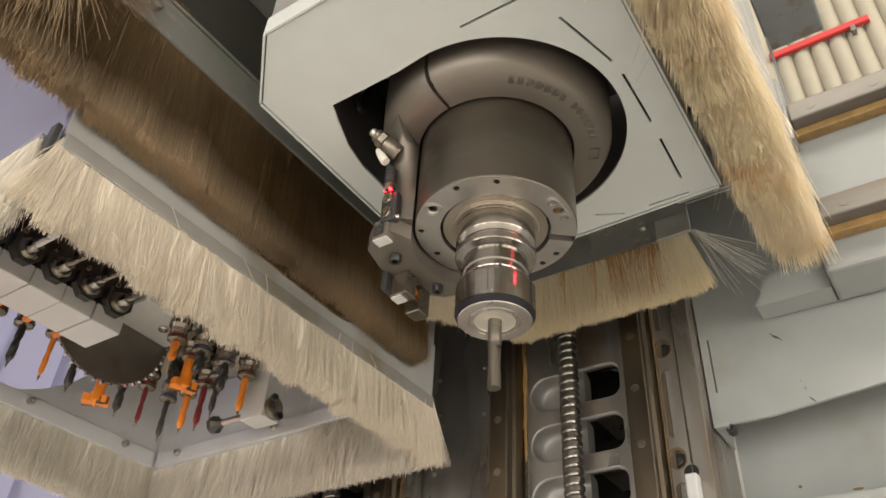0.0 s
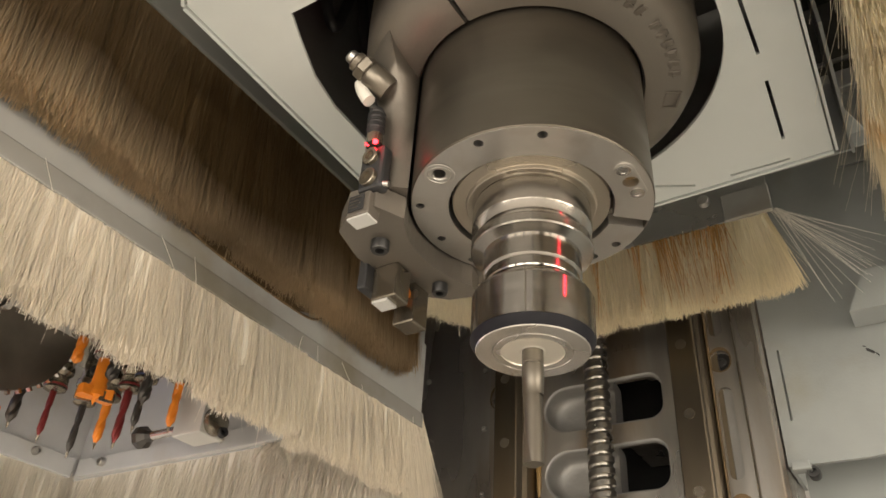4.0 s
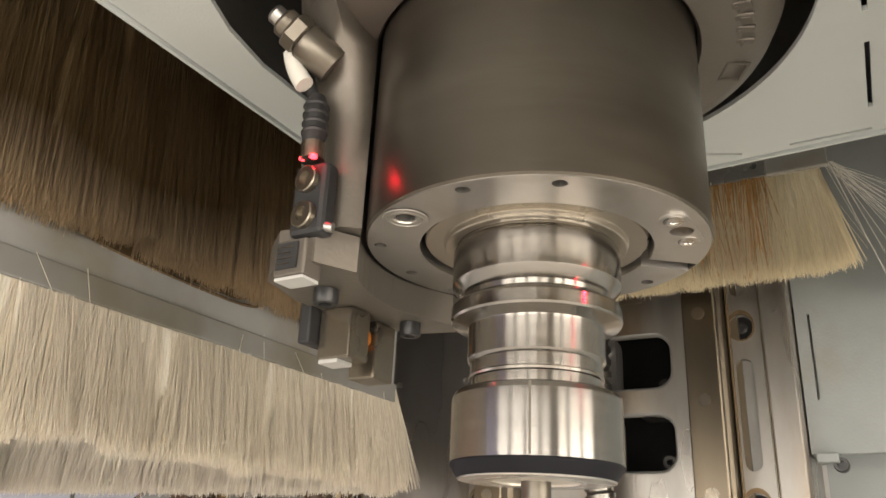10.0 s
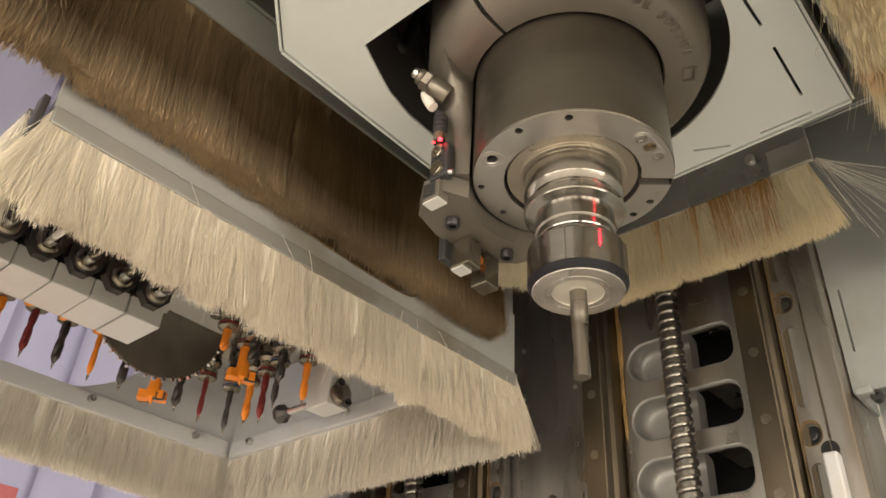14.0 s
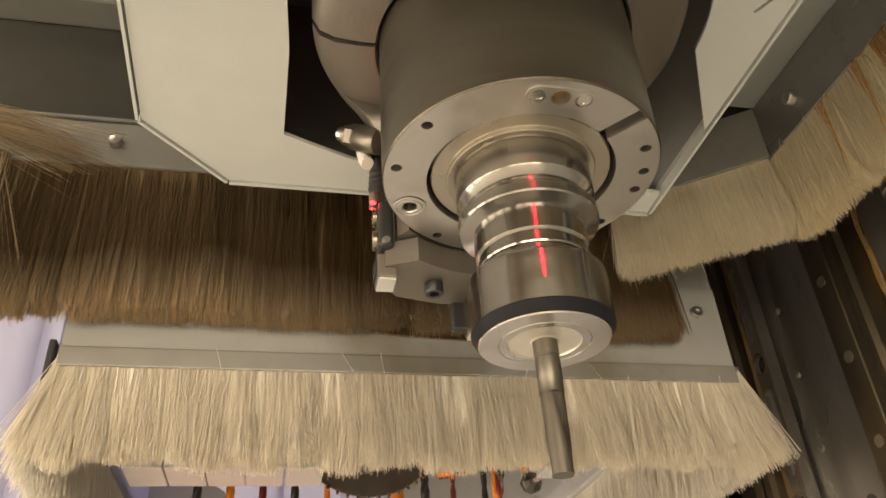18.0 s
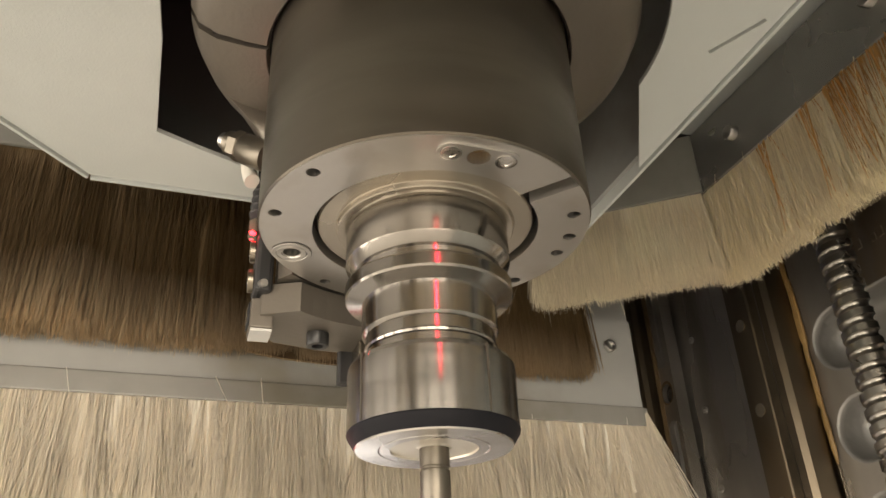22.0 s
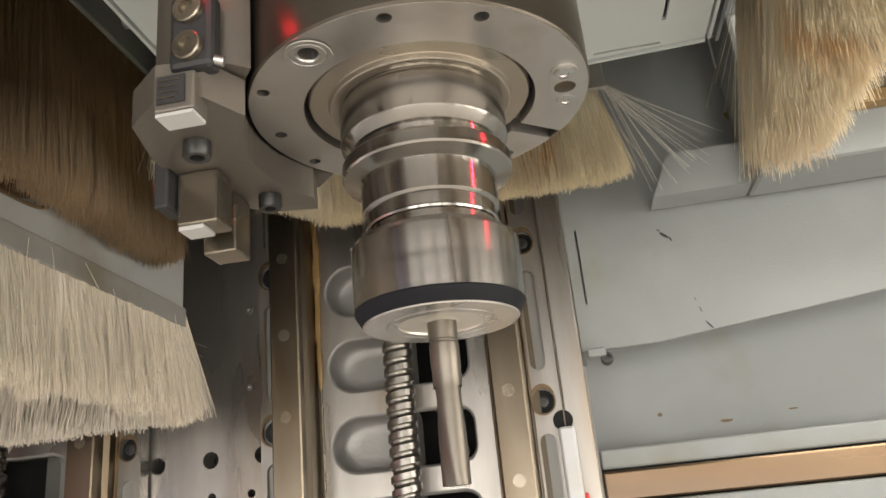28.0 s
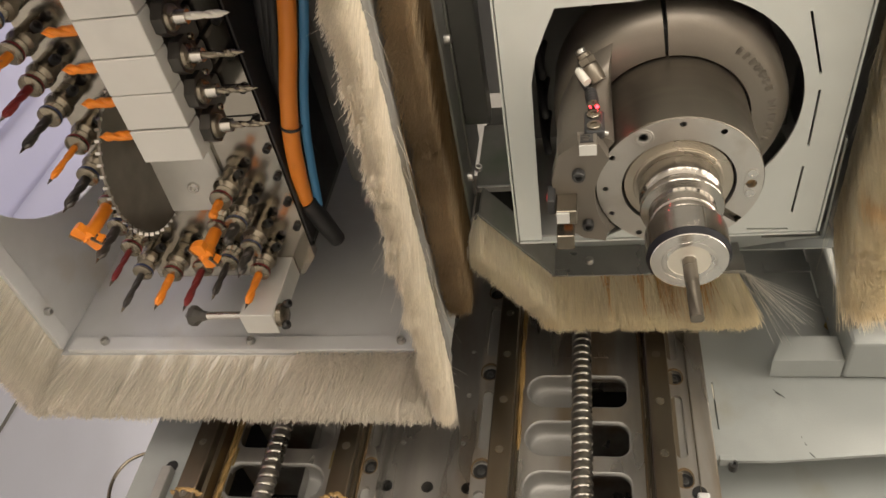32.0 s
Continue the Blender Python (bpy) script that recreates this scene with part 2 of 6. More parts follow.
BOLT_STEEL = material("zinc_bolt", (0.52, 0.51, 0.49), 0.3, metal=0.95, vary=0.12)
DARK_BOLT = material("black_socket_bolt", (0.06, 0.06, 0.06), 0.4, metal=0.6, vary=0.2)
GALV = material("bent_galvanised_strip", (0.36, 0.36, 0.345), 0.30, metal=0.75, vary=0.12, scale=30, rough_vary=0.3)
PALE_SIDE_SHEET = material("pale_hood_side", (0.40, 0.405, 0.40), 0.45, vary=0.06, stain=(0.28, 0.25, 0.2), stain_amount=0.2)
BRASS = material("tarnished_brass", (0.42, 0.30, 0.10), 0.34, metal=0.9, vary=0.15)
GREASE = material("old_yellow_grease", (0.27, 0.172, 0.065), 0.35, vary=0.35, scale=120, bump=0.5, bump_scale=300)


def bristle_pair(name, colour, vary, stain=None, stain_amount=0.0, stain_scale=9.0, run=(1, 1, 1), tips=None, island=0.16, through=0.66):
    """Single bristles, and the dense mass behind them, in the same colour, darker with tips; tips: heights between
    which painted shade fades, and the lit colour.
    """
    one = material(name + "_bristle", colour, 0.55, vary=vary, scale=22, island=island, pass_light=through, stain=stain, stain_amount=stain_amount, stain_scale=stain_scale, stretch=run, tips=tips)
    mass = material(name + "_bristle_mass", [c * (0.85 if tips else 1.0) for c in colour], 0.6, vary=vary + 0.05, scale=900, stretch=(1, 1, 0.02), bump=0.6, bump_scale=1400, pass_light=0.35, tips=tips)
    return one, mass


BRISTLE_CREAM = bristle_pair("cream", (0.98, 0.93, 0.84), 0.03)
BRISTLE_GREY = bristle_pair("pale", (0.98, 0.94, 0.87), 0.04)
# shade painted at the roots; lower ends coloured as if lit
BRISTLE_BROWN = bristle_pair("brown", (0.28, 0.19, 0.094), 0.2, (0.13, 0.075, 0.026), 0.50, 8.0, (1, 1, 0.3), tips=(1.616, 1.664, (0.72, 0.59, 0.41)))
BRISTLE_BLOND = bristle_pair("blond", (0.98, 0.90, 0.74), 0.06, (0.88, 0.70, 0.45), 0.12, 16, (1, 1, 0.5), island=0.08)
BRISTLE_STRAW = bristle_pair("straw", (0.98, 0.90, 0.74), 0.06, through=0.45)
BRISTLE_RUST = material("rust_stained_bristle", (0.78, 0.48, 0.18), 0.55, vary=0.2, scale=60, island=0.3, pass_light=0.4)
BRISTLE_TAN = material("tan_bristle", (0.60, 0.47, 0.31), 0.55, vary=0.15, scale=30, island=0.2, pass_light=0.5)
BRISTLE_STAINED = bristle_pair("stained", (0.98, 0.89, 0.69), 0.05, (0.66, 0.36, 0.10), 0.14, 14, (1, 1, 0.4), through=0.45)
CREAM_RIB = material("cream_bellows", (0.37, 0.345, 0.275), 0.6, vary=0.04)
RED = material("red_paint", (0.55, 0.03, 0.03), 0.45, vary=0.12)
OIL_FILM = material("yellow_brown_oil_film", (0.27, 0.195, 0.085), 0.33, metal=0.5, vary=0.4, scale=14, stretch=(3, 1, 0.6), stain=(0.20, 0.17, 0.13), stain_amount=0.6, stain_scale=12)
PINK = material("faded_pink_board", (0.62, 0.19, 0.21), 0.5, vary=0.08)
PALE_SIDE = material("pale_grey_side_sheet", (0.54, 0.565, 0.68), 0.4, vary=0.05, scale=4)
ORANGE = material("orange_plastic", (0.80, 0.24, 0.02), 0.4, vary=0.15, scale=120)
ORANGE_CABLE = material("orange_cable_sheath", (0.78, 0.25, 0.035), 0.45, vary=0.08)
BLUE_CABLE = material("blue_hose", (0.06, 0.22, 0.42), 0.4, vary=0.1)
BIT_RED = material("dark_red_bit", (0.22, 0.03, 0.03), 0.4, metal=0.4, vary=0.2)
BAND_BLUE = material("dark_blue_band", (0.05, 0.07, 0.16), 0.4, vary=0.2)
BIT_DARK = material("dark_steel_bit", (0.09, 0.085, 0.08), 0.38, metal=0.7, vary=0.25)
CHUCK_STEEL = material("oily_chuck_steel", (0.27, 0.238, 0.19), 0.27, metal=0.9, vary=0.2)
PALE_BLOCK = material("pale_anodised_block", (0.62, 0.62, 0.60), 0.42, metal=0.3, vary=0.05, stain=(0.5, 0.4, 0.26), stain_amount=0.05)
ALU_MIRROR = material("bright_aluminium_plate", (0.50, 0.47, 0.42), 0.16, metal=1.0, vary=0.10)
SWITCH_STEEL = material("dull_switch_steel", (0.20, 0.178, 0.145), 0.32, metal=0.8, vary=0.15)
SPOTTED = material("spotted_cover_sheet", (0.20, 0.21, 0.215), 0.5, vary=0.06, stain=(0.16, 0.10, 0.05), stain_amount=0.2, stain_scale=30)
RUST = material("dried_rust_oil", (0.15, 0.10, 0.05), 0.45, metal=0.3, vary=0.35, scale=60)
BLADE = material("dark_saw_blade", (0.20, 0.185, 0.16), 0.36, metal=0.8, vary=0.15, stretch=(1, 1, 1))
WHITE_PLASTIC = material("white_plastic", (0.72, 0.70, 0.64), 0.5, vary=0.05)
HALL_FLOOR = material("concrete_floor", (0.60, 0.575, 0.54), 0.7, vary=0.12, scale=6)
HALL_WALL = material("hall_wall_paint", (0.42, 0.405, 0.385), 0.8, vary=0.06, scale=3)


def lavender_strip():
    m = material("lavender_pvc_strip", (0.40, 0.40, 0.51), 0.3, vary=0.06, scale=5, stretch=(1, 1, 0.1))
    n, l = m.node_tree.nodes, m.node_tree.links
    t = n.new("ShaderNodeBsdfTranslucent")
    t.inputs["Color"].default_value = (0.47, 0.47, 0.66, 1)
    s = n.new("ShaderNodeMixShader")
    s.inputs["Fac"].default_value = 0.55
    l.new(n["Principled BSDF"].outputs["BSDF"], s.inputs[1])
    l.new(t.outputs["BSDF"], s.inputs[2])
    l.new(s.outputs["Shader"], n["Material Output"].inputs["Surface"])
    return m


LAVENDER = lavender_strip()


def glow(name, colour, strength):
    m = bpy.data.materials.new(name)
    m.use_nodes = True
    b = m.node_tree.nodes["Principled BSDF"]
    b.inputs["Base Color"].default_value = (*colour, 1)
    b.inputs["Emission Color"].default_value = (*colour, 1)
    b.inputs["Emission Strength"].default_value = strength
    return m


LED_RED = glow("red_led", (1.0, 0.02, 0.03), 18.0)

# ---- mesh helpers ----


def part(name, bm, mat, parent=None, label="", smooth=None):
    """Link a bmesh as one mesh object under a thing or a part."""
    me = bpy.data.meshes.new(name)
    bmesh.ops.recalc_face_normals(bm, faces=bm.faces)
    bm.to_mesh(me)
    bm.free()
    me.materials.append(mat)
    if smooth is not None:
        me.set_sharp_from_angle(angle=radians(smooth))
        for p in me.polygons:
            p.use_smooth = True
    ob = new(name, me)
    if parent is not None:
        ob.parent = parent
    if label:
        ob["label"] = label
    return ob


def thing(name, label, category, group="", kind="", at=(0, 0, 0)):
    ob = new(name)
    ob.empty_display_size = 0.02
    ob.location = at
    return tagged(ob, label, category, group, kind)


def box(x0, x1, y0, y1, z0, z1, bevel=0.0, bm=None):
    own = bmesh.new()
    bmesh.ops.create_cube(own, size=1)
    for v in own.verts:
        v.co = Vector(((x0 + x1) / 2 + v.co.x * (x1 - x0), (y0 + y1) / 2 + v.co.y * (y1 - y0), (z0 + z1) / 2 + v.co.z * (z1 - z0)))
    if bevel:
        bmesh.ops.bevel(own, geom=own.edges[:], offset=bevel, segments=2, profile=0.5, affect="EDGES")
    return join(own, bm)


def join(own, bm):
    if bm is None:
        return own
    me = bpy.data.meshes.new("joined")
    own.to_mesh(me)
    own.free()
    bm.from_mesh(me)
    bpy.data.meshes.remove(me)
    return bm


def moved(bm, m):
    bmesh.ops.transform(bm, matrix=m, verts=bm.verts)
    return bm


def lathe(profile, segs=64, closed=True, m=None, bm=None):
    """Turn a profile of (radius, height) pairs about the z axis."""
    own = bmesh.new()
    rings = []
    for r, z in profile:
        if r < 1e-6:
            rings.append([own.verts.new((0, 0, z))])
        else:
            rings.append([own.verts.new((r * math.cos(2 * math.pi * i / segs), r * math.sin(2 * math.pi * i / segs), z)) for i in range(segs)])
    for a, b in zip(rings, rings[1:]):
        for i in range(segs):
            j = (i + 1) % segs
            q = [a[i % len(a)], a[j % len(a)], b[j % len(b)], b[i % len(b)]]
            q = list(dict.fromkeys(q))
            if len(q) > 2:
                own.faces.new(q)
    if m is not None:
        moved(own, m)
    return join(own, bm)


def along(p0, p1):
    """The pose that takes the z axis from the origin to the line p0 p1."""
    d = Vector(p1) - Vector(p0)
    return Matrix.Translation(p0) @ d.to_track_quat("Z", "Y").to_matrix().to_4x4()


def rod(p0, p1, r0, r1=None, segs=16, bm=None):
    n = (Vector(p1) - Vector(p0)).length
    r1 = r0 if r1 is None else r1
    return lathe([(0, 0), (r0, 0), (r1, n), (0, n)], segs, m=along(p0, p1), bm=bm)


def loop_pts(kind, *a):
    """Outlines: circle(cx, cy, r, n) or capsule(x0, x1, y0, y1, n) with round ends, or rect."""
    if kind == "circle":
        cx, cy, r, n = a
        return [(cx + r * math.cos(2 * math.pi * i / n), cy + r * math.sin(2 * math.pi * i / n)) for i in range(n)]
    if kind == "rect":
        x0, x1, y0, y1 = a
        return [(x0, y0), (x1, y0), (x1, y1), (x0, y1)]
    x0, x1, y0, y1, n = a
    if x1 - x0 >= y1 - y0:
        r, cy = (y1 - y0) / 2, (y0 + y1) / 2
        right = [(x1 - r + r * math.sin(math.pi * i / n), cy - r * math.cos(math.pi * i / n)) for i in range(n + 1)]
        left = [(x0 + r - r * math.sin(math.pi * i / n), cy + r * math.cos(math.pi * i / n)) for i in range(n + 1)]
        return right + left
    r, cx = (x1 - x0) / 2, (x0 + x1) / 2
    top = [(cx + r * math.cos(math.pi * i / n), y1 - r + r * math.sin(math.pi * i / n)) for i in range(n + 1)]
    low = [(cx - r * math.cos(math.pi * i / n), y0 + r - r * math.sin(math.pi * i / n)) for i in range(n + 1)]
    return top + low


def sheet(outer, holes, thick, m=None, bm=None):
    """A flat sheet in the xy plane with holes through it, thick towards +z."""
    own = bmesh.new()
    for pts in [outer, *holes]:
        vs = [own.verts.new((x, y, 0)) for x, y in pts]
        for i in range(len(vs)):
            own.edges.new((vs[i], vs[(i + 1) % len(vs)]))
    bmesh.ops.triangle_fill(own, use_beauty=True, edges=own.edges[:])
    g = bmesh.ops.extrude_face_region(own, geom=own.faces[:])
    bmesh.ops.translate(own, vec=(0, 0, thick), verts=[e for e in g["geom"] if isinstance(e, bmesh.types.BMVert)])
    if m is not None:
        moved(own, m)
    return join(own, bm)


def upright(y):
    """Pose for a sheet drawn in x and height, its back towards +y."""
    return Matrix.Translation((0, y, 0)) @ Matrix(((1, 0, 0, 0), (0, 0, 1, 0), (0, 1, 0, 0), (0, 0, 0, 1)))


def facing_x(x):
    """Pose for a sheet drawn in y and height, its thickness towards +x."""
    return Matrix.Translation((x, 0, 0)) @ Matrix(((0, 0, 1, 0), (1, 0, 0, 0), (0, 1, 0, 0), (0, 0, 0, 1)))


def tube(points, radius, name, mat, parent=None, label=""):
    """A round cable through the points, as a mesh."""
    cu = bpy.data.curves.new(name, "CURVE")
    cu.dimensions, cu.bevel_depth, cu.bevel_resolution, cu.resolution_u = "3D", radius, 3, 8
    s = cu.splines.new("NURBS")
    s.points.add(len(points) - 1)
    for p, q in zip(s.points, points):
        p.co = (*q, 1)
    s.use_endpoint_u, s.order_u = True, 3
    cu.use_fill_caps = True
    tmp = bpy.data.objects.new("tmp", cu)
    scene.collection.objects.link(tmp)
    me = bpy.data.meshes.new_from_object(tmp.evaluated_get(bpy.context.evaluated_depsgraph_get()))
    bpy.data.objects.remove(tmp)
    me.materials.clear()
    me.materials.append(mat)
    for p in me.polygons:
        p.use_smooth = True
    ob = new(name, me)
    if parent is not None:
        ob.parent = parent
    if label:
        ob["label"] = label
    return ob


def bristles(root0, root1, length, thick, n, mat, parent, lean=(0, 0, 0), splay=0.25, ragged=0.06, width=0.00036, tilt=0.05,
             end_flare=0.0, seed=1, clump=0.5, frizz=0.08, dense=0.88, tuft=0.4):
    """A dense row of hanging bristles between two root points; lean pushes the tips, splay opens them across the row."""
    one, mass = mat if isinstance(mat, tuple) else (mat, None)
    rng = np.random.default_rng(seed)
    a, b = np.array(root0, float), np.array(root1, float)
    run = b - a
    span = np.linalg.norm(run)
    run = run / span
    side = np.cross(run, [0, 0, 1.0])
    side /= np.linalg.norm(side)
    s = rng.random(n)
    q = rng.random(n) * 2 - 1
    # uneven tufts whose tips draw together
    edges = np.cumsum(np.random.default_rng(seed + 9).uniform(0.004, 0.014, int(span / 0.006) + 4))
    cl = np.searchsorted(edges, s * span)
    mids = np.concatenate([[0.0], edges])
    pull = (mids[cl] + edges[np.minimum(cl, len(edges) - 1)]) / 2 - s * span
    crng = np.random.default_rng(seed + 5)
    cshift = crng.normal(0, 1, (int(cl.max()) + 2, 4))
    c = cshift[cl.astype(int)]
    L = length * (1 - ragged * np.abs(rng.normal(0, 1, n)) + 0.4 * ragged * clump * c[:, 0])
    root = a + s[:, None] * run * span + side * (q * thick / 2)[:, None]
    root[:, 2] += rng.random(n) * 0.004
    e0 = np.clip(1 - s * span / 0.04, 0, 1) ** 2
    e1 = np.clip(1 - (1 - s) * span / 0.04, 0, 1) ** 2
    d = np.zeros((n, 3))
    d[:, 2] = -1
    d += side * (splay * q * np.abs(q) + 0.5 * frizz * c[:, 1] * clump + rng.normal(0, frizz * 0.5, n))[:, None]
    d += run * (tilt * clump * c[:, 2] + rng.normal(0, frizz, n) + end_flare * (e1 - e0) * rng.random(n))[:, None]
    d += np.array(lean)
    d /= np.linalg.norm(d, axis=1)[:, None]
    tip = root + d * L[:, None]
    tip += rng.normal(0, 0.0012, (n, 3)) + run[None, :] * (pull * tuft * rng.random(n))[:, None]
    w = width * (0.7 + 0.6 * rng.random(n))
    ang = rng.random(n) * 6.283
    verts = np.zeros((n, 6, 3))
    for k in range(3):
        off = run[None, :] * np.cos(ang + k * 2.0944)[:, None] + side[None, :] * np.sin(ang + k * 2.0944)[:, None]
        verts[:, k] = root + off * w[:, None]
        verts[:, 3 + k] = tip + off * (w * 0.5)[:, None]
    quad = np.array([(k, (k + 1) % 3, 3 + (k + 1) % 3, 3 + k) for k in range(3)])
    faces = (quad[None] + (np.arange(n) * 6)[:, None, None]).reshape(-1, 4)
    me = bpy.data.meshes.new("bristles")
    me.vertices.add(n * 6)
    me.vertices.foreach_set("co", verts.reshape(-1))
    me.loops.add(len(faces) * 4)
    me.loops.foreach_set("vertex_index", faces.reshape(-1))
    me.polygons.add(len(faces))
    me.polygons.foreach_set("loop_start", np.arange(len(faces)) * 4)
    me.update(calc_edges=True)
    me.validate()
    me.materials.append(one)
    me.polygons.foreach_set("use_smooth", np.ones(len(faces), bool))
    ob = new("bristles", me)
    ob.parent = parent
    ob["kind"] = "stuff"
    if mass is not None:
        # the packed mass of bristles between the loose outer ones
        m = int(span / 0.003)
        bm = bmesh.new()
        lean_v = Vector(lean)
        wave = np.convolve(rng.normal(0, 1, m + 9), np.ones(5) / 5, "valid")
        wave2 = np.convolve(rng.normal(0, 1, m + 9), np.ones(5) / 5, "valid")
        prev = None
        for i in range(m + 1):
            base = Vector(a + run * span * i / m)
            ln = length * dense * (1 + 0.3 * ragged * wave[i])
            down = (Vector((0, 0, -1)) + lean_v + Vector(run) * float(tilt * wave2[i])).normalized()
            col = []
            for sgn in (-1, 1):
                rowv = []
                for f, fat in ((0.0, 0.52), (0.35, 0.50), (0.70, 0.46), (1.0, 0.22)):
                    wide = (thick + 1.1 * splay * ln * f) * fat
                    rowv.append(bm.verts.new(base + Vector(side) * wide * sgn + down * ln * f + lean_v * ln * 0.22 * f * (f - 1)))
                col += rowv
            if prev:
                for k in (0, 1, 2, 4, 5, 6):
                    bm.faces.new((prev[k], prev[k + 1], col[k + 1], col[k]))
                bm.faces.new((prev[3], prev[7], col[7], col[3]))
            prev = col
        part("bristle_mass", bm, mass, parent, smooth=80)
        c0, c1 = Vector(a), Vector(b)
        w2 = Vector(side) * (thick * 0.49)
        bm = bmesh.new()
        lo = [bm.verts.new(p + q + Vector((0, 0, -0.004))) for p in (c0, c1) for q in (-w2, w2)]
        hi = [bm.verts.new(p + q + Vector((0, 0, 0.006))) for p in (c0, c1) for q in (-w2, w2)]
        for f in ((0, 1, 3, 2),):
            bm.faces.new([lo[i] for i in f])
            bm.faces.new([hi[i] for i in f])
        for i, j in ((0, 1), (1, 3), (3, 2), (2, 0)):
            bm.faces.new((lo[i], lo[j], hi[j], hi[i]))
        part("clip_channel", bm, CLIP_SHEET, parent, "folded metal channel gripping the bristle roots")
    return ob


def bolt_head(name, place, normal, r, h, mat, parent, socket=True, label=""):
    """A cap screw with a recessed hexagon, its head standing out along normal."""
    p = [(0, 0), (r, 0), (r, h * 0.85), (r * 0.9, h)]
    p += [(r * 0.52, h), (r * 0.5, h * 0.45), (0, h * 0.45)] if socket else [(r * 0.6, h * 1.08), (0, h * 1.12)]
    bm = lathe(p, 20, m=along(place, Vector(place) + Vector(normal)))
    return part(name, bm, mat, parent, label, 35)


# ---- hall round the machine ----
floor = part("floor", box(-3.5, 4.5, -4.5, 2.5, -0.1, 0.0), HALL_FLOOR)
tagged(floor, "bare grey concrete workshop floor", "floor", kind="structure")
ceiling = part("ceiling", box(-3.5, 4.5, -4.5, 2.5, 4.2, 4.3), HALL_WALL)
tagged(ceiling, "plain pale workshop ceiling", "ceiling", kind="structure")
wall_back = part("wall_back", box(-3.5, 4.5, 2.5, 2.6, 0, 4.2), HALL_WALL)
tagged(wall_back, "plain pale workshop wall", "wall", kind="structure")
wall_front = part("wall_front", box(-3.5, 4.5, -4.6, -4.5, 0, 4.2), HALL_WALL)
tagged(wall_front, "plain pale workshop wall", "wall", kind="structure")
wall_left = part("wall_left", box(-3.6, -3.5, -4.5, 2.5, 0, 4.2), HALL_WALL)
tagged(wall_left, "plain pale workshop wall", "wall", kind="structure")
wall_right = part("wall_right", box(4.5, 4.6, -4.5, 2.5, 0, 4.2), HALL_WALL)
tagged(wall_right, "plain pale workshop wall", "wall", kind="structure")

# dark post added out of view for its reflection; closed base behind the column
post = part("hall_post", box(2.17, 2.22, -1.87, -1.82, 0, 4.2, 0.004), DARK_SHEET)
tagged(post, "slim dark post added out of view for its reflection", "post", kind="structure")
base = part("machine_base", box(-0.62, 1.2, 0.46, 1.1, 0, 1.09, 0.01), GREY_PAINT)
tagged(base, "plain grey painted machine base behind the column", "machine base", kind="structure")

# ---- carriage column with its rails and ball screws ----
rng = random.Random(4)
ZLO, ZHI = 1.18, 2.05
RAIL_R, RAIL_L, SCREW_R = -0.0065, -0.1735, -0.0888
RAIL_R2, RAIL_L2, SCREW_L = -0.3415, -0.511, -0.428
PITCH = 0.0625

column = thing("carriage_column", "grey machined cast carriage column with pockets, holes and grease stains", "machine column", kind="")


def pocket_loop(x0, x1, z, h, flip):
    """Outline of a pocket: one end a half circle, the other squarer with rounded corners."""
    big, small, n = h, h * 0.62, 9
    pts = []
    for cx, cz, r, a0 in ((x1 - small, z - h + small, small, -90), (x1 - small, z + h - small, small, 0), (x0 + big, z, big, 90), (x0 + big, z, big, 180)):
        pts += [(cx + r * math.cos(radians(a0 + 90 * i / n)), cz + r * math.sin(radians(a0 + 90 * i / n))) for i in range(n + (0 if a0 == 90 else 1))]
    return [(x0 + x1 - u, v) for u, v in reversed(pts)] if flip else pts


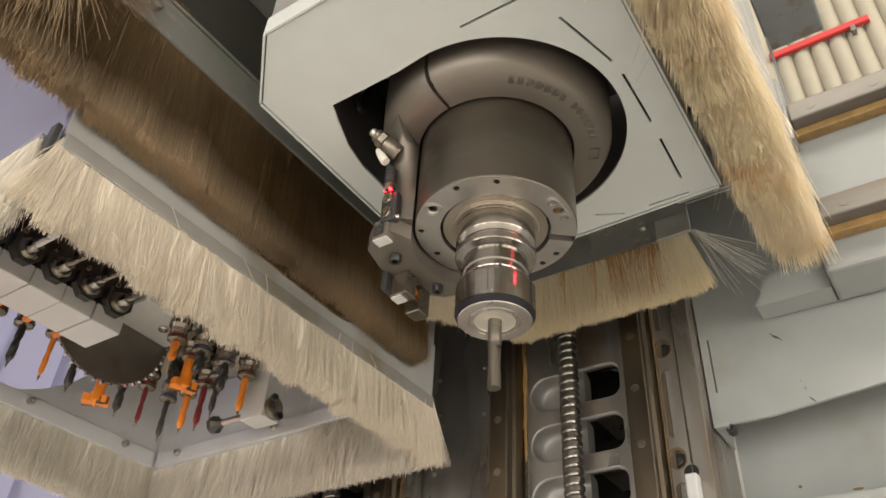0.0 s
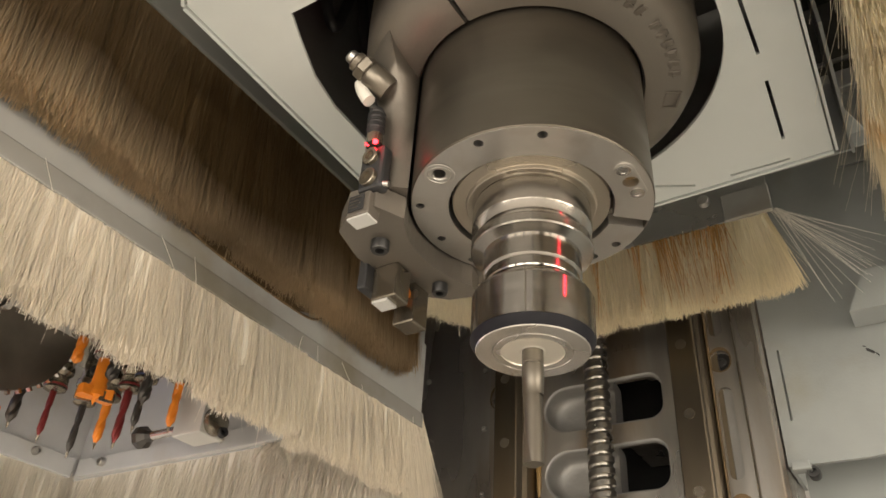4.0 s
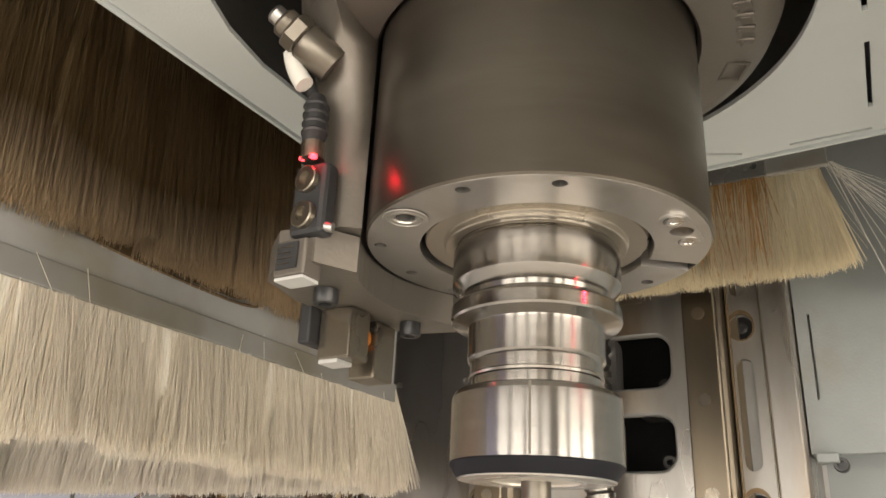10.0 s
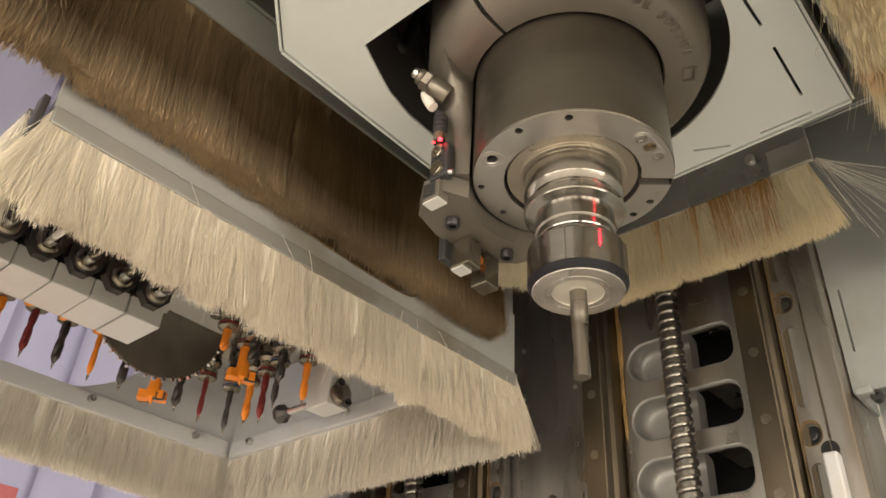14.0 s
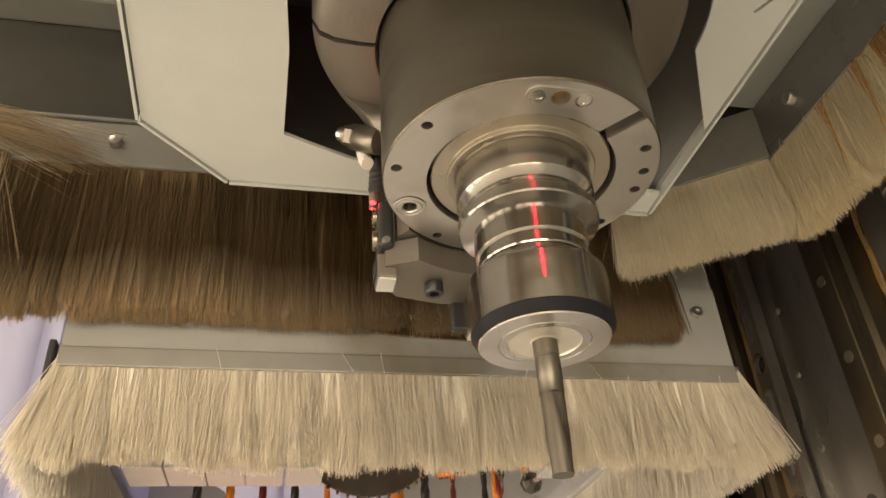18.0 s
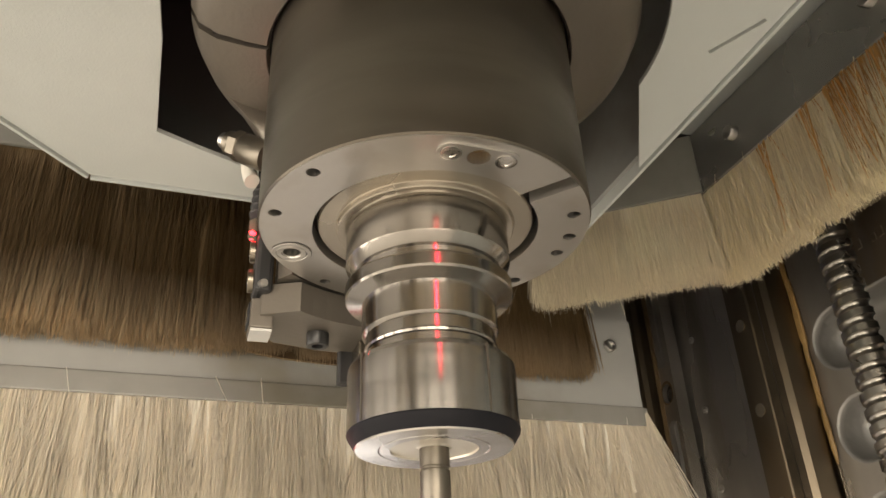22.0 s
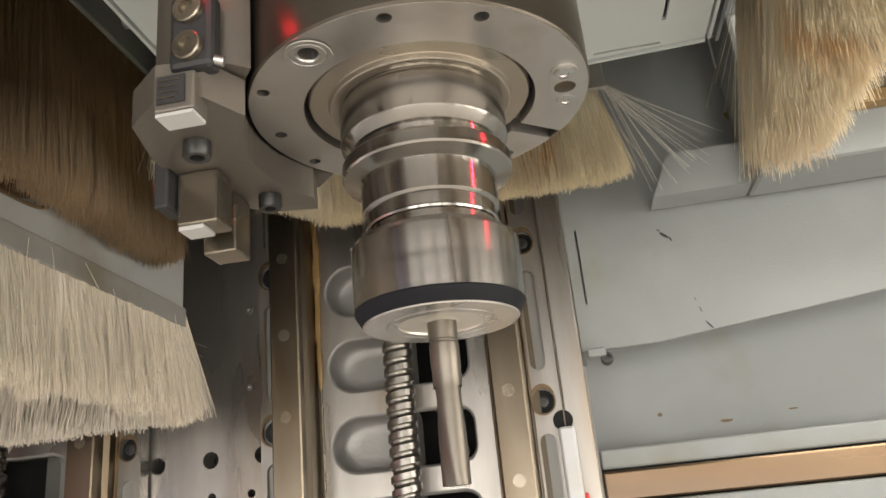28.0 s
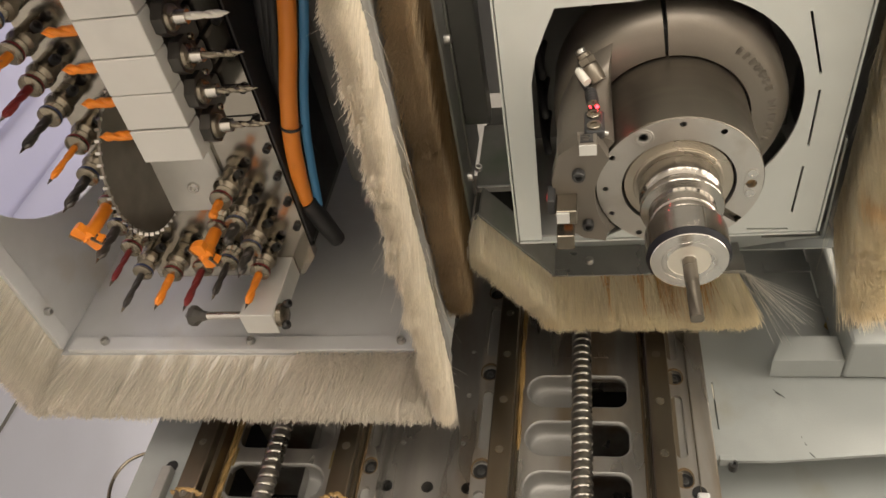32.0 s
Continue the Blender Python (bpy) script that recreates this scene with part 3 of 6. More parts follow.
def casting(name, x0, x1, through_at, flip):
    """One cast panel between two rails, with a row of round-ended pockets."""
    outer = loop_pts("rect", x0, x1, ZLO, ZHI)
    holes, dishes = [], []
    z = 1.5132 - 5 * PITCH
    px0, px1 = x0 + 0.0055, x1 - 0.0135
    while z < 1.66:
        holes.append(pocket_loop(px0, px1, z, 0.0217, flip))
        dishes.append(z)
        z += PITCH
    face = part(name, sheet(outer, holes, 0.012, upright(0.340)), WALL_CAST, column)
    for z in dishes:
        # dished floor on one side, opening on the other
        lo, hi = (px0, through_at) if not flip else (through_at, px1)
        bm = bmesh.new()
        ring = pocket_loop(px0 + 0.0005, px1 - 0.0005, z, 0.0212, flip)
        rows = []
        for f, y in ((1.0, 0.343), (0.975, 0.3500), (0.92, 0.3560), (0.83, 0.3595), (0.72, 0.3608), (0.40, 0.3610)):
            cx, cz = (px0 + px1) / 2, z
            rows.append([bm.verts.new((max(lo, min(hi, cx + (x - cx) * (1 - (1 - f) * 0.5))), y, cz + (h - cz) * f)) for x, h in ring])
        for a, b in zip(rows, rows[1:]):
            for i in range(len(a)):
                j = (i + 1) % len(a)
                if (a[i].co - a[j].co).length > 1e-5 or (b[i].co - b[j].co).length > 1e-5:
                    try:
                        bm.faces.new((a[i], a[j], b[j], b[i]))
                    except ValueError:
                        pass
        bm.faces.new(rows[-1])
        bmesh.ops.remove_doubles(bm, verts=bm.verts, dist=1e-5)
        part("pocket", bm, DISH_CAST, column, smooth=60)
        # rounded lip of the pocket
        bm = bmesh.new()
        cx = (px0 + px1) / 2
        rows = [[bm.verts.new((cx + (x - cx) * fx, y, z + (h - z) * fz)) for x, h in pocket_loop(px0, px1, z, 0.0217, flip)]
                for fx, fz, y in ((1.012, 1.04, 0.3397), (1.0, 1.0, 0.3399), (0.985, 0.95, 0.3412), (0.978, 0.925, 0.3440))]
        for a, b in zip(rows, rows[1:]):
            for i in range(len(a)):
                k = (i + 1) % len(a)
                if (a[i].co - a[k].co).length > 1e-6:
                    bm.faces.new((a[i], a[k], b[k], b[i]))
        part("pocket_lip", bm, DISH_CAST, column, smooth=60)
    return px0, px1, dishes


pr0, pr1, dish_z = casting("rail_web", -0.158, -0.0245, -0.083, False)
pl0, pl1, _ = casting("rail_web", -0.4975, -0.3605, -0.4005, True)

# raised cast marks above the pockets, unreadable
for k in range(10):
    if k == 5:
        continue
    x = -0.118 + 0.0062 * k
    part("cast_mark", box(x, x + 0.0038, 0.3392, 0.3402, 1.6865, 1.6865 + (0.0070 if k % 3 else 0.0050), 0.0003), WALL_CAST, column)

# black sheets paint the pockets' unlit depth; cross webs and small tapped bosses inside
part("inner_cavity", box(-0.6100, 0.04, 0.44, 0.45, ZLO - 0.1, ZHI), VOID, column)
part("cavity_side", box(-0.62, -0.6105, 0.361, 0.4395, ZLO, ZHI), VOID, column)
for z in dish_z:
    part("cross_web", box(-0.082, -0.03, 0.358, 0.43, z - 0.0325, z - 0.0265), WALL_CAST, column)
    part("cross_web", box(-0.49, -0.402, 0.358, 0.43, z - 0.0325, z - 0.0265), WALL_CAST, column)
    for x in (-0.058, -0.425):
        bm = lathe([(0.0025, 0), (0.0055, 0), (0.0055, 0.006), (0.0025, 0.006), (0.0025, 0)], 14, m=along((x, 0.40, z - 0.008), (x, 0.30, z - 0.008)))
        part("boss", bm, BIT_DARK, column, smooth=40)

part("cross_bar", box(-0.0815, -0.0300, 0.392, 0.400, 1.6175, 1.6270, 0.001), WALL_CAST, column)
part("cross_bar", box(-0.0815, -0.0300, 0.392, 0.400, 1.6800, 1.6895, 0.001), WALL_CAST, column)

# middle plate with its bolt holes
mid_holes = []
for z in (1.2785, 1.338, 1.3965, 1.4565, 1.5155):
    for x in (-0.3030, -0.2568, -0.2125):
        mid_holes.append(loop_pts("circle", x, z, 0.0068, 16))
for z in (1.308, 1.4865, 1.368):
    for x in (-0.2892, -0.2556, -0.2223):
        mid_holes.append(loop_pts("circle", x, z, 0.0034, 12))
for z in (1.5700, 1.636, 1.70):
    for x in (-0.2925, -0.2222):
        mid_holes.append(loop_pts("circle", x, z, 0.0033, 12))
part("centre_plate", sheet(loop_pts("rect", -0.3150, -0.2000, ZLO, ZHI), mid_holes, 0.02, upright(0.347)), WALL_CAST, column)
# black backing colours the bolt holes as unlit
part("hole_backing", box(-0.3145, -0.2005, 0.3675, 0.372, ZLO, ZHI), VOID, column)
for z in (1.5700, 1.636, 1.70):
    for x in (-0.2925, -0.2222):
        bolt_head("set_screw", (x, 0.3490, z), (0, -1, 0), 0.0031, 0.0032, BOLT_STEEL, column)


def side_strip(x0, x1, hole_x, y):
    """A recessed strip beside a rail with counterbored bolts and long shallow slots."""
    hz = [1.6585 - 0.1285 * k for k in range(-2, 4)]
    wide = min(0.0092, hole_x - x0 - 0.0012, x1 - hole_x - 0.0012)
    holes = [loop_pts("capsule", hole_x - wide, hole_x + wide, z - wide - 0.0015, z + wide + 0.0015, 8) for z in hz]
    slots = [loop_pts("capsule", hole_x - 0.006, hole_x + 0.006, z + 0.024, z + 0.104, 8) for z in hz]
    part("side_strip", sheet(loop_pts("rect", x0, x1, ZLO, ZHI), holes + slots, 0.012, upright(y)), WALL_CAST, column)
    part("slot_floor", box(x0 + 0.001, x1 - 0.001, y + 0.005, y + 0.010, ZLO, ZHI), DISH_CAST, column)
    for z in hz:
        # flat black disc painted in for the shade round the sunk bolt
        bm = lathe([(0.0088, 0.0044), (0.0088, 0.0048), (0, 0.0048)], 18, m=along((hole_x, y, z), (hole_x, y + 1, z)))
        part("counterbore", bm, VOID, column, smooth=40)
        bolt_head("socket_bolt", (hole_x, y + 0.0046, z), (0, -1, 0), 0.0044, 0.0016, DARK_BOLT, column)
        rim = loop_pts("capsule", hole_x - wide, hole_x + wide, z - wide - 0.0015, z + wide + 0.0015, 8)
        rim_out = [(hole_x + (u - hole_x) * 1.16, z + (h - z) * (1.12 + 0.22 * (h > z))) for u, h in rim]
        part("oil_rim", sheet(rim_out, [rim], 0.0002, upright(y - 0.0003)), RUST, column)


part("oil_film", box(-0.4968, -0.4900, 0.3390, 0.3396, ZLO, 1.70), OIL_FILM, column, "yellow-brown oil film along the rail")
part("oil_film", box(-0.3650, -0.3615, 0.3390, 0.3396, ZLO, 1.70), OIL_FILM, column, "yellow-brown oil film along the rail")
for x0, x1 in ((-0.4898, -0.4865), (-0.3725, -0.3652)):
    for z in dish_z + [dish_z[-1] + PITCH]:
        part("oil_film", box(x0 + rng.uniform(0, 0.002), x1 - rng.uniform(0, 0.002), 0.3393, 0.3396, z - 0.046, z - 0.0225), OIL_FILM, column)
side_strip(0.0055, 0.029, 0.0150, 0.3395)
side_strip(-0.2075, -0.1855, -0.1970, 0.332)
side_strip(-0.3295, -0.3095, -0.3210, 0.332)
part("edge_strip", box(0.0295, 0.0490, 0.3385, 0.36, ZLO, ZHI, 0.0015), WALL_CAST, column)
part("edge_strip", box(-0.600, -0.5240, 0.330, 0.36, ZLO, ZHI, 0.0015), GREY_PAINT, column)
part("side_face", box(0.0445, 0.0488, 0.3605, 0.44, ZLO, ZHI), WALL_CAST, column)


def linear_rail(x, label):
    """A profiled guide rail with plugged bolt holes."""
    rail = thing("linear_rail", label, "guide rail", group="vertical guide rails")
    w, y0, y1 = 0.0115, 0.2985, 0.340
    sec = [(-w, y0 + 0.001), (-w + 0.001, y0), (w - 0.001, y0), (w, y0 + 0.001), (w, y0 + 0.008), (w - 0.003, y0 + 0.012), (w - 0.003, y0 + 0.018),
           (w, y0 + 0.022), (w, y1), (-w, y1), (-w, y0 + 0.022), (-w + 0.003, y0 + 0.018), (-w + 0.003, y0 + 0.012), (-w, y0 + 0.008)]
    bm = bmesh.new()
    lo = [bm.verts.new((x + a, b, ZLO)) for a, b in sec]
    hi = [bm.verts.new((x + a, b, ZHI)) for a, b in sec]
    bm.faces.new(lo)
    bm.faces.new(hi)
    for i in range(len(sec)):
        j = (i + 1) % len(sec)
        bm.faces.new((lo[i], lo[j], hi[j], hi[i]))
    part("rail_profile", bm, RAIL_STEEL, rail)
    z = 1.4725 - 4 * 0.0625
    while z < 1.8:
        bm = lathe([(0, 0), (0.0046, 0), (0.0046, 0.0005), (0, 0.0005)], 18, m=along((x, y0, z), (x, y0 - 1, z)))
        part("bolt_plug", bm, CHUCK_STEEL, rail, smooth=40)
        z += 0.0625
    return rail


for x, y, w, mt in ((0.0068, 0.3345, 0.0006, RUST), (-0.0200, 0.3385, 0.0005, CHUCK_STEEL), (-0.0232, 0.3380, 0.0007, RUST), (-0.1588, 0.3382, 0.0006, CHUCK_STEEL), (-0.1848, 0.3300, 0.0004, CHUCK_STEEL),
                    (-0.3292, 0.3280, 0.0006, RUST), (-0.3595, 0.3382, 0.0006, CHUCK_STEEL), (-0.4985, 0.3382, 0.0007, RUST), (0.0292, 0.3365, 0.0004, CHUCK_STEEL)):
    part("edge_bead", box(x - w, x + w, y, 0.3435, ZLO, ZHI, 0.0003), mt, column)
for x in (RAIL_R, RAIL_L, RAIL_R2, RAIL_L2):
    part("rail_bed", box(x - 0.0195, x + 0.0195, 0.3415, 0.3580, ZLO, ZHI), RAIL_BED, column)
linear_rail(RAIL_R, "oily steel linear guide rail with plugged bolt holes on the column")
linear_rail(RAIL_L, "brown-stained steel linear guide rail beside the centre plate")
linear_rail(RAIL_R2, "worn steel linear guide rail with grease at its edge")
linear_rail(RAIL_L2, "worn steel linear guide rail next to the grey column edge")


def ball_screw(x, label):
    """A threaded ball screw: round-bottomed helical groove between flat lands."""
    ob = thing("ball_screw", label, "ball screw", group="vertical ball screws")
    bm = bmesh.new()
    lead, segs, turns = 0.0098, 24, 68
    prof = [(0.0, 0.0113), (0.46, 0.0113), (0.48, 0.0110), (0.52, 0.0103), (0.62, 0.0097), (0.74, 0.0095), (0.86, 0.0097), (0.95, 0.0103), (0.985, 0.0110)]
    rows = []
    for i in range(segs * turns + 1):
        a = 2 * math.pi * i / segs
        rows.append([bm.verts.new((x + r * math.cos(a), 0.3135 + r * math.sin(a), ZLO + 0.02 + lead * (i / segs + f))) for f, r in prof])
    for i in range(len(rows) - 1):
        p, q = rows[i], rows[i + 1]
        for k in range(len(prof) - 1):
            bm.faces.new((p[k], q[k], q[k + 1], p[k + 1]))
        if i + segs < len(rows) - 1:
            bm.faces.new((p[-1], q[-1], rows[i + segs + 1][0], rows[i + segs][0]))
    part("thread", bm, SCREW_STEEL, ob, smooth=28)
    part("shaft_core", rod((x, 0.3135, ZLO), (x, 0.3135, ZHI), 0.0090, segs=24), CHUCK_STEEL, ob, smooth=40)
    return ob


ball_screw(SCREW_R, "polished steel ball screw standing in front of the pockets")
ball_screw(SCREW_L, "steel ball screw behind the drill hood, slightly oily")

# grease along the rails


def grease(name, x, y, z0, z1, w, n):
    ob = thing(name, "old yellow-brown grease smeared along a rail edge", "grease")
    bm = bmesh.new()
    for k in range(n):
        z = z0 + (z1 - z0) * (k + rng.random()) / n
        m = Matrix.Translation((x + rng.uniform(-1, 1) * w, y, z)) @ Matrix.Diagonal((rng.uniform(0.0012, 0.003), 0.0012, rng.uniform(0.01, 0.025), 1))
        own = bmesh.new()
        bmesh.ops.create_icosphere(own, subdivisions=1, radius=1.0, matrix=m)
        join(own, bm)
    part("smear", bm, GREASE, ob, smooth=60)["kind"] = "stuff"


grease("grease_streak", RAIL_L + 0.0145, 0.3385, 1.57, 1.78, 0.0015, 26)
grease("grease_streak", RAIL_L2 + 0.0165, 0.3385, 1.35, 1.60, 0.003, 26)
grease("grease_streak", RAIL_R2 - 0.0165, 0.3385, 1.40, 1.60, 0.003, 22)
for x, z in ((RAIL_L2, 1.4745), (RAIL_R2, 1.4735)):
    ob = thing("grease_blob", "ridge of yellow-brown grease pushed up across the rail", "grease")
    bm = bmesh.new()
    for k in range(11):
        u = -0.016 + 0.0032 * k
        m = Matrix.Translation((x + u, 0.2985 + 0.004 * (abs(u) / 0.016) ** 3, z + 0.003 - 14.0 * u * u + rng.uniform(-0.0015, 0.0015)))
        own = bmesh.new()
        bmesh.ops.create_icosphere(own, subdivisions=2, radius=1.0, matrix=m @ Matrix.Rotation(rng.uniform(-0.6, 0.6), 4, "Y") @ Matrix.Diagonal((rng.uniform(0.003, 0.0045), 0.0016, rng.uniform(0.0014, 0.0030), 1)))
        join(own, bm)
    part("ridge", bm, GREASE, ob, smooth=60)["kind"] = "stuff"
for x, z, sx, sz in ((-0.243, 1.447, 0.006, 0.013), (-0.262, 1.425, 0.003, 0.014), (-0.17, 1.70, 0.004, 0.02)):
    ob = thing("grease_spot", "flat yellow-brown oil spot on the column", "grease")
    bm = bmesh.new()
    for k in range(9):
        m = Matrix.Translation((x + rng.uniform(-1, 1) * sx * 0.6, 0.3468, z + rng.uniform(-1, 1) * sz * 0.6)) @ Matrix.Diagonal((sx * 0.6, 0.0008, sz * 0.45, 1))
        own = bmesh.new()
        bmesh.ops.create_icosphere(own, subdivisions=2, radius=1.0, matrix=m)
        join(own, bm)
    part("spot", bm, GREASE, ob, smooth=60)["kind"] = "stuff"


def stop_block(x, y, z0, z1, label, mt, red):
    """A pale clamp bar bolted to the column edge."""
    ob = thing("stop_bar", label, "stop bar")
    part("bar", box(x - 0.006, x + 0.006, y - 0.014, y, z0, z1, 0.002), mt, ob)
    for z in (z0 - 0.002, z1 + 0.006):
        # flat black disc drawn in place of a dark hole
        bm = lathe([(0.0075, 0), (0.0075, 0.0006), (0, 0.0006)], 18, m=along((x - 0.002, y - 0.0002, z), (x - 0.002, y - 1, z)))
        part("bolt_hole", bm, VOID, ob)
    if red:
        part("red_cap", box(x + 0.004, x + 0.009, y - 0.008, y - 0.001, z0 + 0.004, z0 + 0.012, 0.001), RED, ob)


stop_block(0.0300, 0.3380, 1.449, 1.508, "pale aluminium stop bar bolted upright on the column edge", HOOD_INNER, True)
stop_block(-0.5555, 0.3300, 1.455, 1.515, "grey stop bar bolted upright on the painted column edge", DISH_CAST, False)

# ---- side panel right of the column, gantry beam and its rails ----
panel = thing("machine_cover_panel", "light grey-green painted steel cover panel with black scuffs", "cover panel")
pout = [(0.053, 1.568), (0.11, 1.5685), (0.2331, 1.5815), (0.40, 1.599), (0.95, 1.655), (0.95, 1.80), (0.2, 1.80), (0.2, 1.95), (0.053, 1.95)]
part("panel_sheet", sheet(pout, [loop_pts("capsule", 0.0585, 0.0604, 1.606, 1.671, 4)], 0.004, upright(0.365)), GREY_PAINT, panel)
part("panel_return", box(0.0500, 0.0530, 0.365, 0.43, 1.568, 1.95), GREY_PAINT, panel)
part("hook_bracket", box(0.054, 0.068, 0.352, 0.3645, 1.561, 1.5675, 0.001), GREY_PAINT, panel)
bolt_head("bracket_bolt", (0.0685, 0.367, 1.5600), (0, -1, 0), 0.005, 0.010, DARK_BOLT, panel)
for x, z, a, w, h in ((0.1300, 1.655, 40, 0.011, 0.0035), (0.1345, 1.651, 60, 0.006, 0.0016), (0.1260, 1.6600, 20, 0.005, 0.0012), (0.1510, 1.5765, 55, 0.010, 0.0016), (0.1465, 1.5900, 75, 0.006, 0.0009), (0.1440, 1.5985, 80, 0.004, 0.0007)):
    bm = bmesh.new()
    pts = [(math.cos(t * 0.7) * w / 2 * (0.6 + 0.4 * rng.random()), math.sin(t * 0.7) * h / 2 * (0.6 + 0.4 * rng.random())) for t in range(9)]
    c, s = math.cos(radians(-a)), math.sin(radians(-a))
    bm.faces.new([bm.verts.new((x + c * u - s * v, 0.3646, z + s * u + c * v)) for u, v in pts])
    part("scuff", bm, BLACK, panel)
bolt_head("brass_bolt", (0.2062, 0.3648, 1.757), (0, -1, 0), 0.0055, 0.006, GREASE, panel, label="brass-coloured hexagon bolt")
part("lower_panel", box(0.052, 1.2, 0.440, 0.446, 1.10, 1.70), GREY_PAINT, panel, "recessed lower cover in the same paint")
part("lower_ledge", box(0.052, 1.2, 0.400, 0.440, 1.478, 1.494, 0.002), GREY_PAINT, panel)

for x, z, w, h in ((0.1615, 1.5093, 0.0060, 0.0014), (0.1081, 1.5202, 0.0022, 0.0018), (0.2158, 1.5131, 0.0045, 0.0008)):
    ring = [(x + w * math.cos(k * 0.5236) * rng.uniform(0.75, 1.1), z + h * math.sin(k * 0.5236) * rng.uniform(0.75, 1.1)) for k in range(12)]
    part("rust_spot", sheet(ring, [], 0.0004, upright(0.4393)), RUST, panel)

rail_low = thing("horizontal_rail", "oily bronze-tinted steel rail lying along the lower panel", "guide rail", group="horizontal guide rails")
part("rail_profile", box(0.0515, 1.2, 0.395, 0.439, 1.453, 1.4765, 0.002), BRASSY_RAIL, rail_low)
part("rail_base", box(0.0515, 1.2, 0.388, 0.4395, 1.434, 1.452, 0.002), GREY_PAINT, rail_low)
part("grease_line", box(0.0515, 1.2, 0.3872, 0.3995, 1.430, 1.4335, 0.001), GREASE, rail_low)

beam = thing("gantry_beam", "pale painted gantry beam with a stepped lower lip", "machine beam")
part("beam_face", box(0.2, 1.3, 0.300, 0.362, 1.675, 1.90, 0.004), GREY_PAINT, beam)
part("beam_lip", sheet([(0.1235, 1.677), (0.1990, 1.677), (0.1990, 1.712), (0.1400, 1.712)], [], 0.030, upright(0.332)), GREY_PAINT, beam)
part("beam_end", box(0.2, 0.2100, 0.2985, 0.3620, 1.9005, 1.96, 0.002), GREY_PAINT, beam)
for zc, lab in ((1.729, "steel horizontal guide rail with bolt plugs and grease below"), (1.868, "grease-stained steel horizontal guide rail on the beam")):
    hr = thing("horizontal_rail", lab, "guide rail", group="horizontal guide rails")
    part("rail_profile", box(0.2125, 1.3, 0.270, 0.2990, zc - 0.012, zc + 0.014, 0.002), BEAM_RAIL, hr)
    part("grease_line", box(0.2125, 1.3, 0.2860, 0.2995, zc - 0.022, zc - 0.0122, 0.001), GREASE, hr)
    x = 0.236
    while x < 0.62:
        bm = lathe([(0, 0), (0.005, 0), (0.005, 0.0005), (0, 0.0005)], 18, m=along((x, 0.27, zc), (x, -1, zc)))
        part("bolt_plug", bm, BEAM_RAIL, hr, smooth=40)
        x += 0.0625
    part("end_cap", box(0.2050, 0.2120, 0.272, 0.299, zc - 0.035, zc + 0.010, 0.003), DISH_CAST, hr)

part("rear_shelf", box(0.145, 1.15, 0.3625, 0.90, 1.845, 1.86), GREY_PAINT, beam)
bellows = thing("bellows_cover", "cream ribbed bellows cover above the gantry beam", "bellows")
for k in range(28):
    x = 0.095 + k * 0.0360
    bm = lathe([(0.0195, 1.861), (0.0195, 3.30)], 20, m=Matrix.Translation((x, 0.870, 0)))
    part("rib", bm, CREAM_RIB, bellows, smooth=60)
redbar = thing("red_bar", "thin red painted bar across the bellows", "bar")
part("bar", box(0.1800, 0.3780, 0.8400, 0.8500, 2.5890, 2.6060, 0.002), RED, redbar)
part("bar_clip", box(0.3400, 0.3500, 0.8360, 0.8500, 2.5700, 2.5885, 0.002), DARK_SHEET, redbar)
grey_box = thing("motor_cover", "grey sheet-metal cover with brown spots above the beam", "cover")
part("cover_body", box(0.2080, 0.2800, 0.302, 0.4000, 2.1180, 2.60, 0.003), SPOTTED, grey_box)
part("mount_plate", box(0.2082, 0.2110, 0.3700, 0.3950, 1.8610, 2.1175), SPOTTED, grey_box)

fitting = thing("brass_fitting", "small brass grease fitting standing out of the cover panel", "fitting")
part("hex_base", lathe([(0, 0), (0.0058, 0), (0.0058, 0.005), (0.0052, 0.006), (0, 0.006)], 6, m=along((0.2038, 0.3640, 1.753), (0.2038, 0, 1.753))), BRASS, fitting)
part("stem", lathe([(0, 0.006), (0.0034, 0.006), (0.0034, 0.012), (0.0042, 0.013), (0.0042, 0.016), (0.0024, 0.020), (0, 0.020)], 16, m=along((0.2038, 0.3640, 1.753), (0.2038, 0, 1.753))), BRASS, fitting, smooth=35)

# roof sheet added above the heads to keep the ceiling light off them
roof = part("machine_roof", sheet([(-0.80, -0.75), (0.2065, -0.75), (0.2065, 0.255), (0.16, 0.36), (-0.80, 0.36)], [], 0.02, Matrix.Translation((0, 0, 2.3))), DARK_SHEET)
tagged(roof, "dark grey roof sheet added to block ceiling light", "machine cover", kind="structure")
# ---- spindle ----
AX, AY = -0.0020, 0.0018
spindle = thing("spindle", "round burnished steel spindle nose with a bright bolted end ring", "spindle", at=(AX, AY, 0))
part("housing", lathe([(0.0640, 1.6080), (0.0640, 1.6004), (0.0646, 1.6004), (0.0652, 1.6012), (0.0652, 1.80), (0, 1.80)], 96), BODY_STEEL, spindle, smooth=30)
# bolt holes in the end ring: place and radius
HOLES = [(x - AX, y - AY, r) for x, y, r in ((-0.0303, -0.0466, 0.0036), (-0.0013, -0.0574, 0.0026), (0.0288, -0.0486, 0.0026), (-0.0537, -0.0284, 0.0024), (-0.0592, 0.0030, 0.0024),
                                            (-0.0545, 0.0300, 0.0024), (0.0266, 0.0527, 0.0026), (0.0106, 0.0587, 0.0026), (-0.0034, 0.0600, 0.0026), (-0.0318, 0.0530, 0.0026))]
KEY = (0.0535 - AX, 0.0030 - AY)
SLOT = 39.0


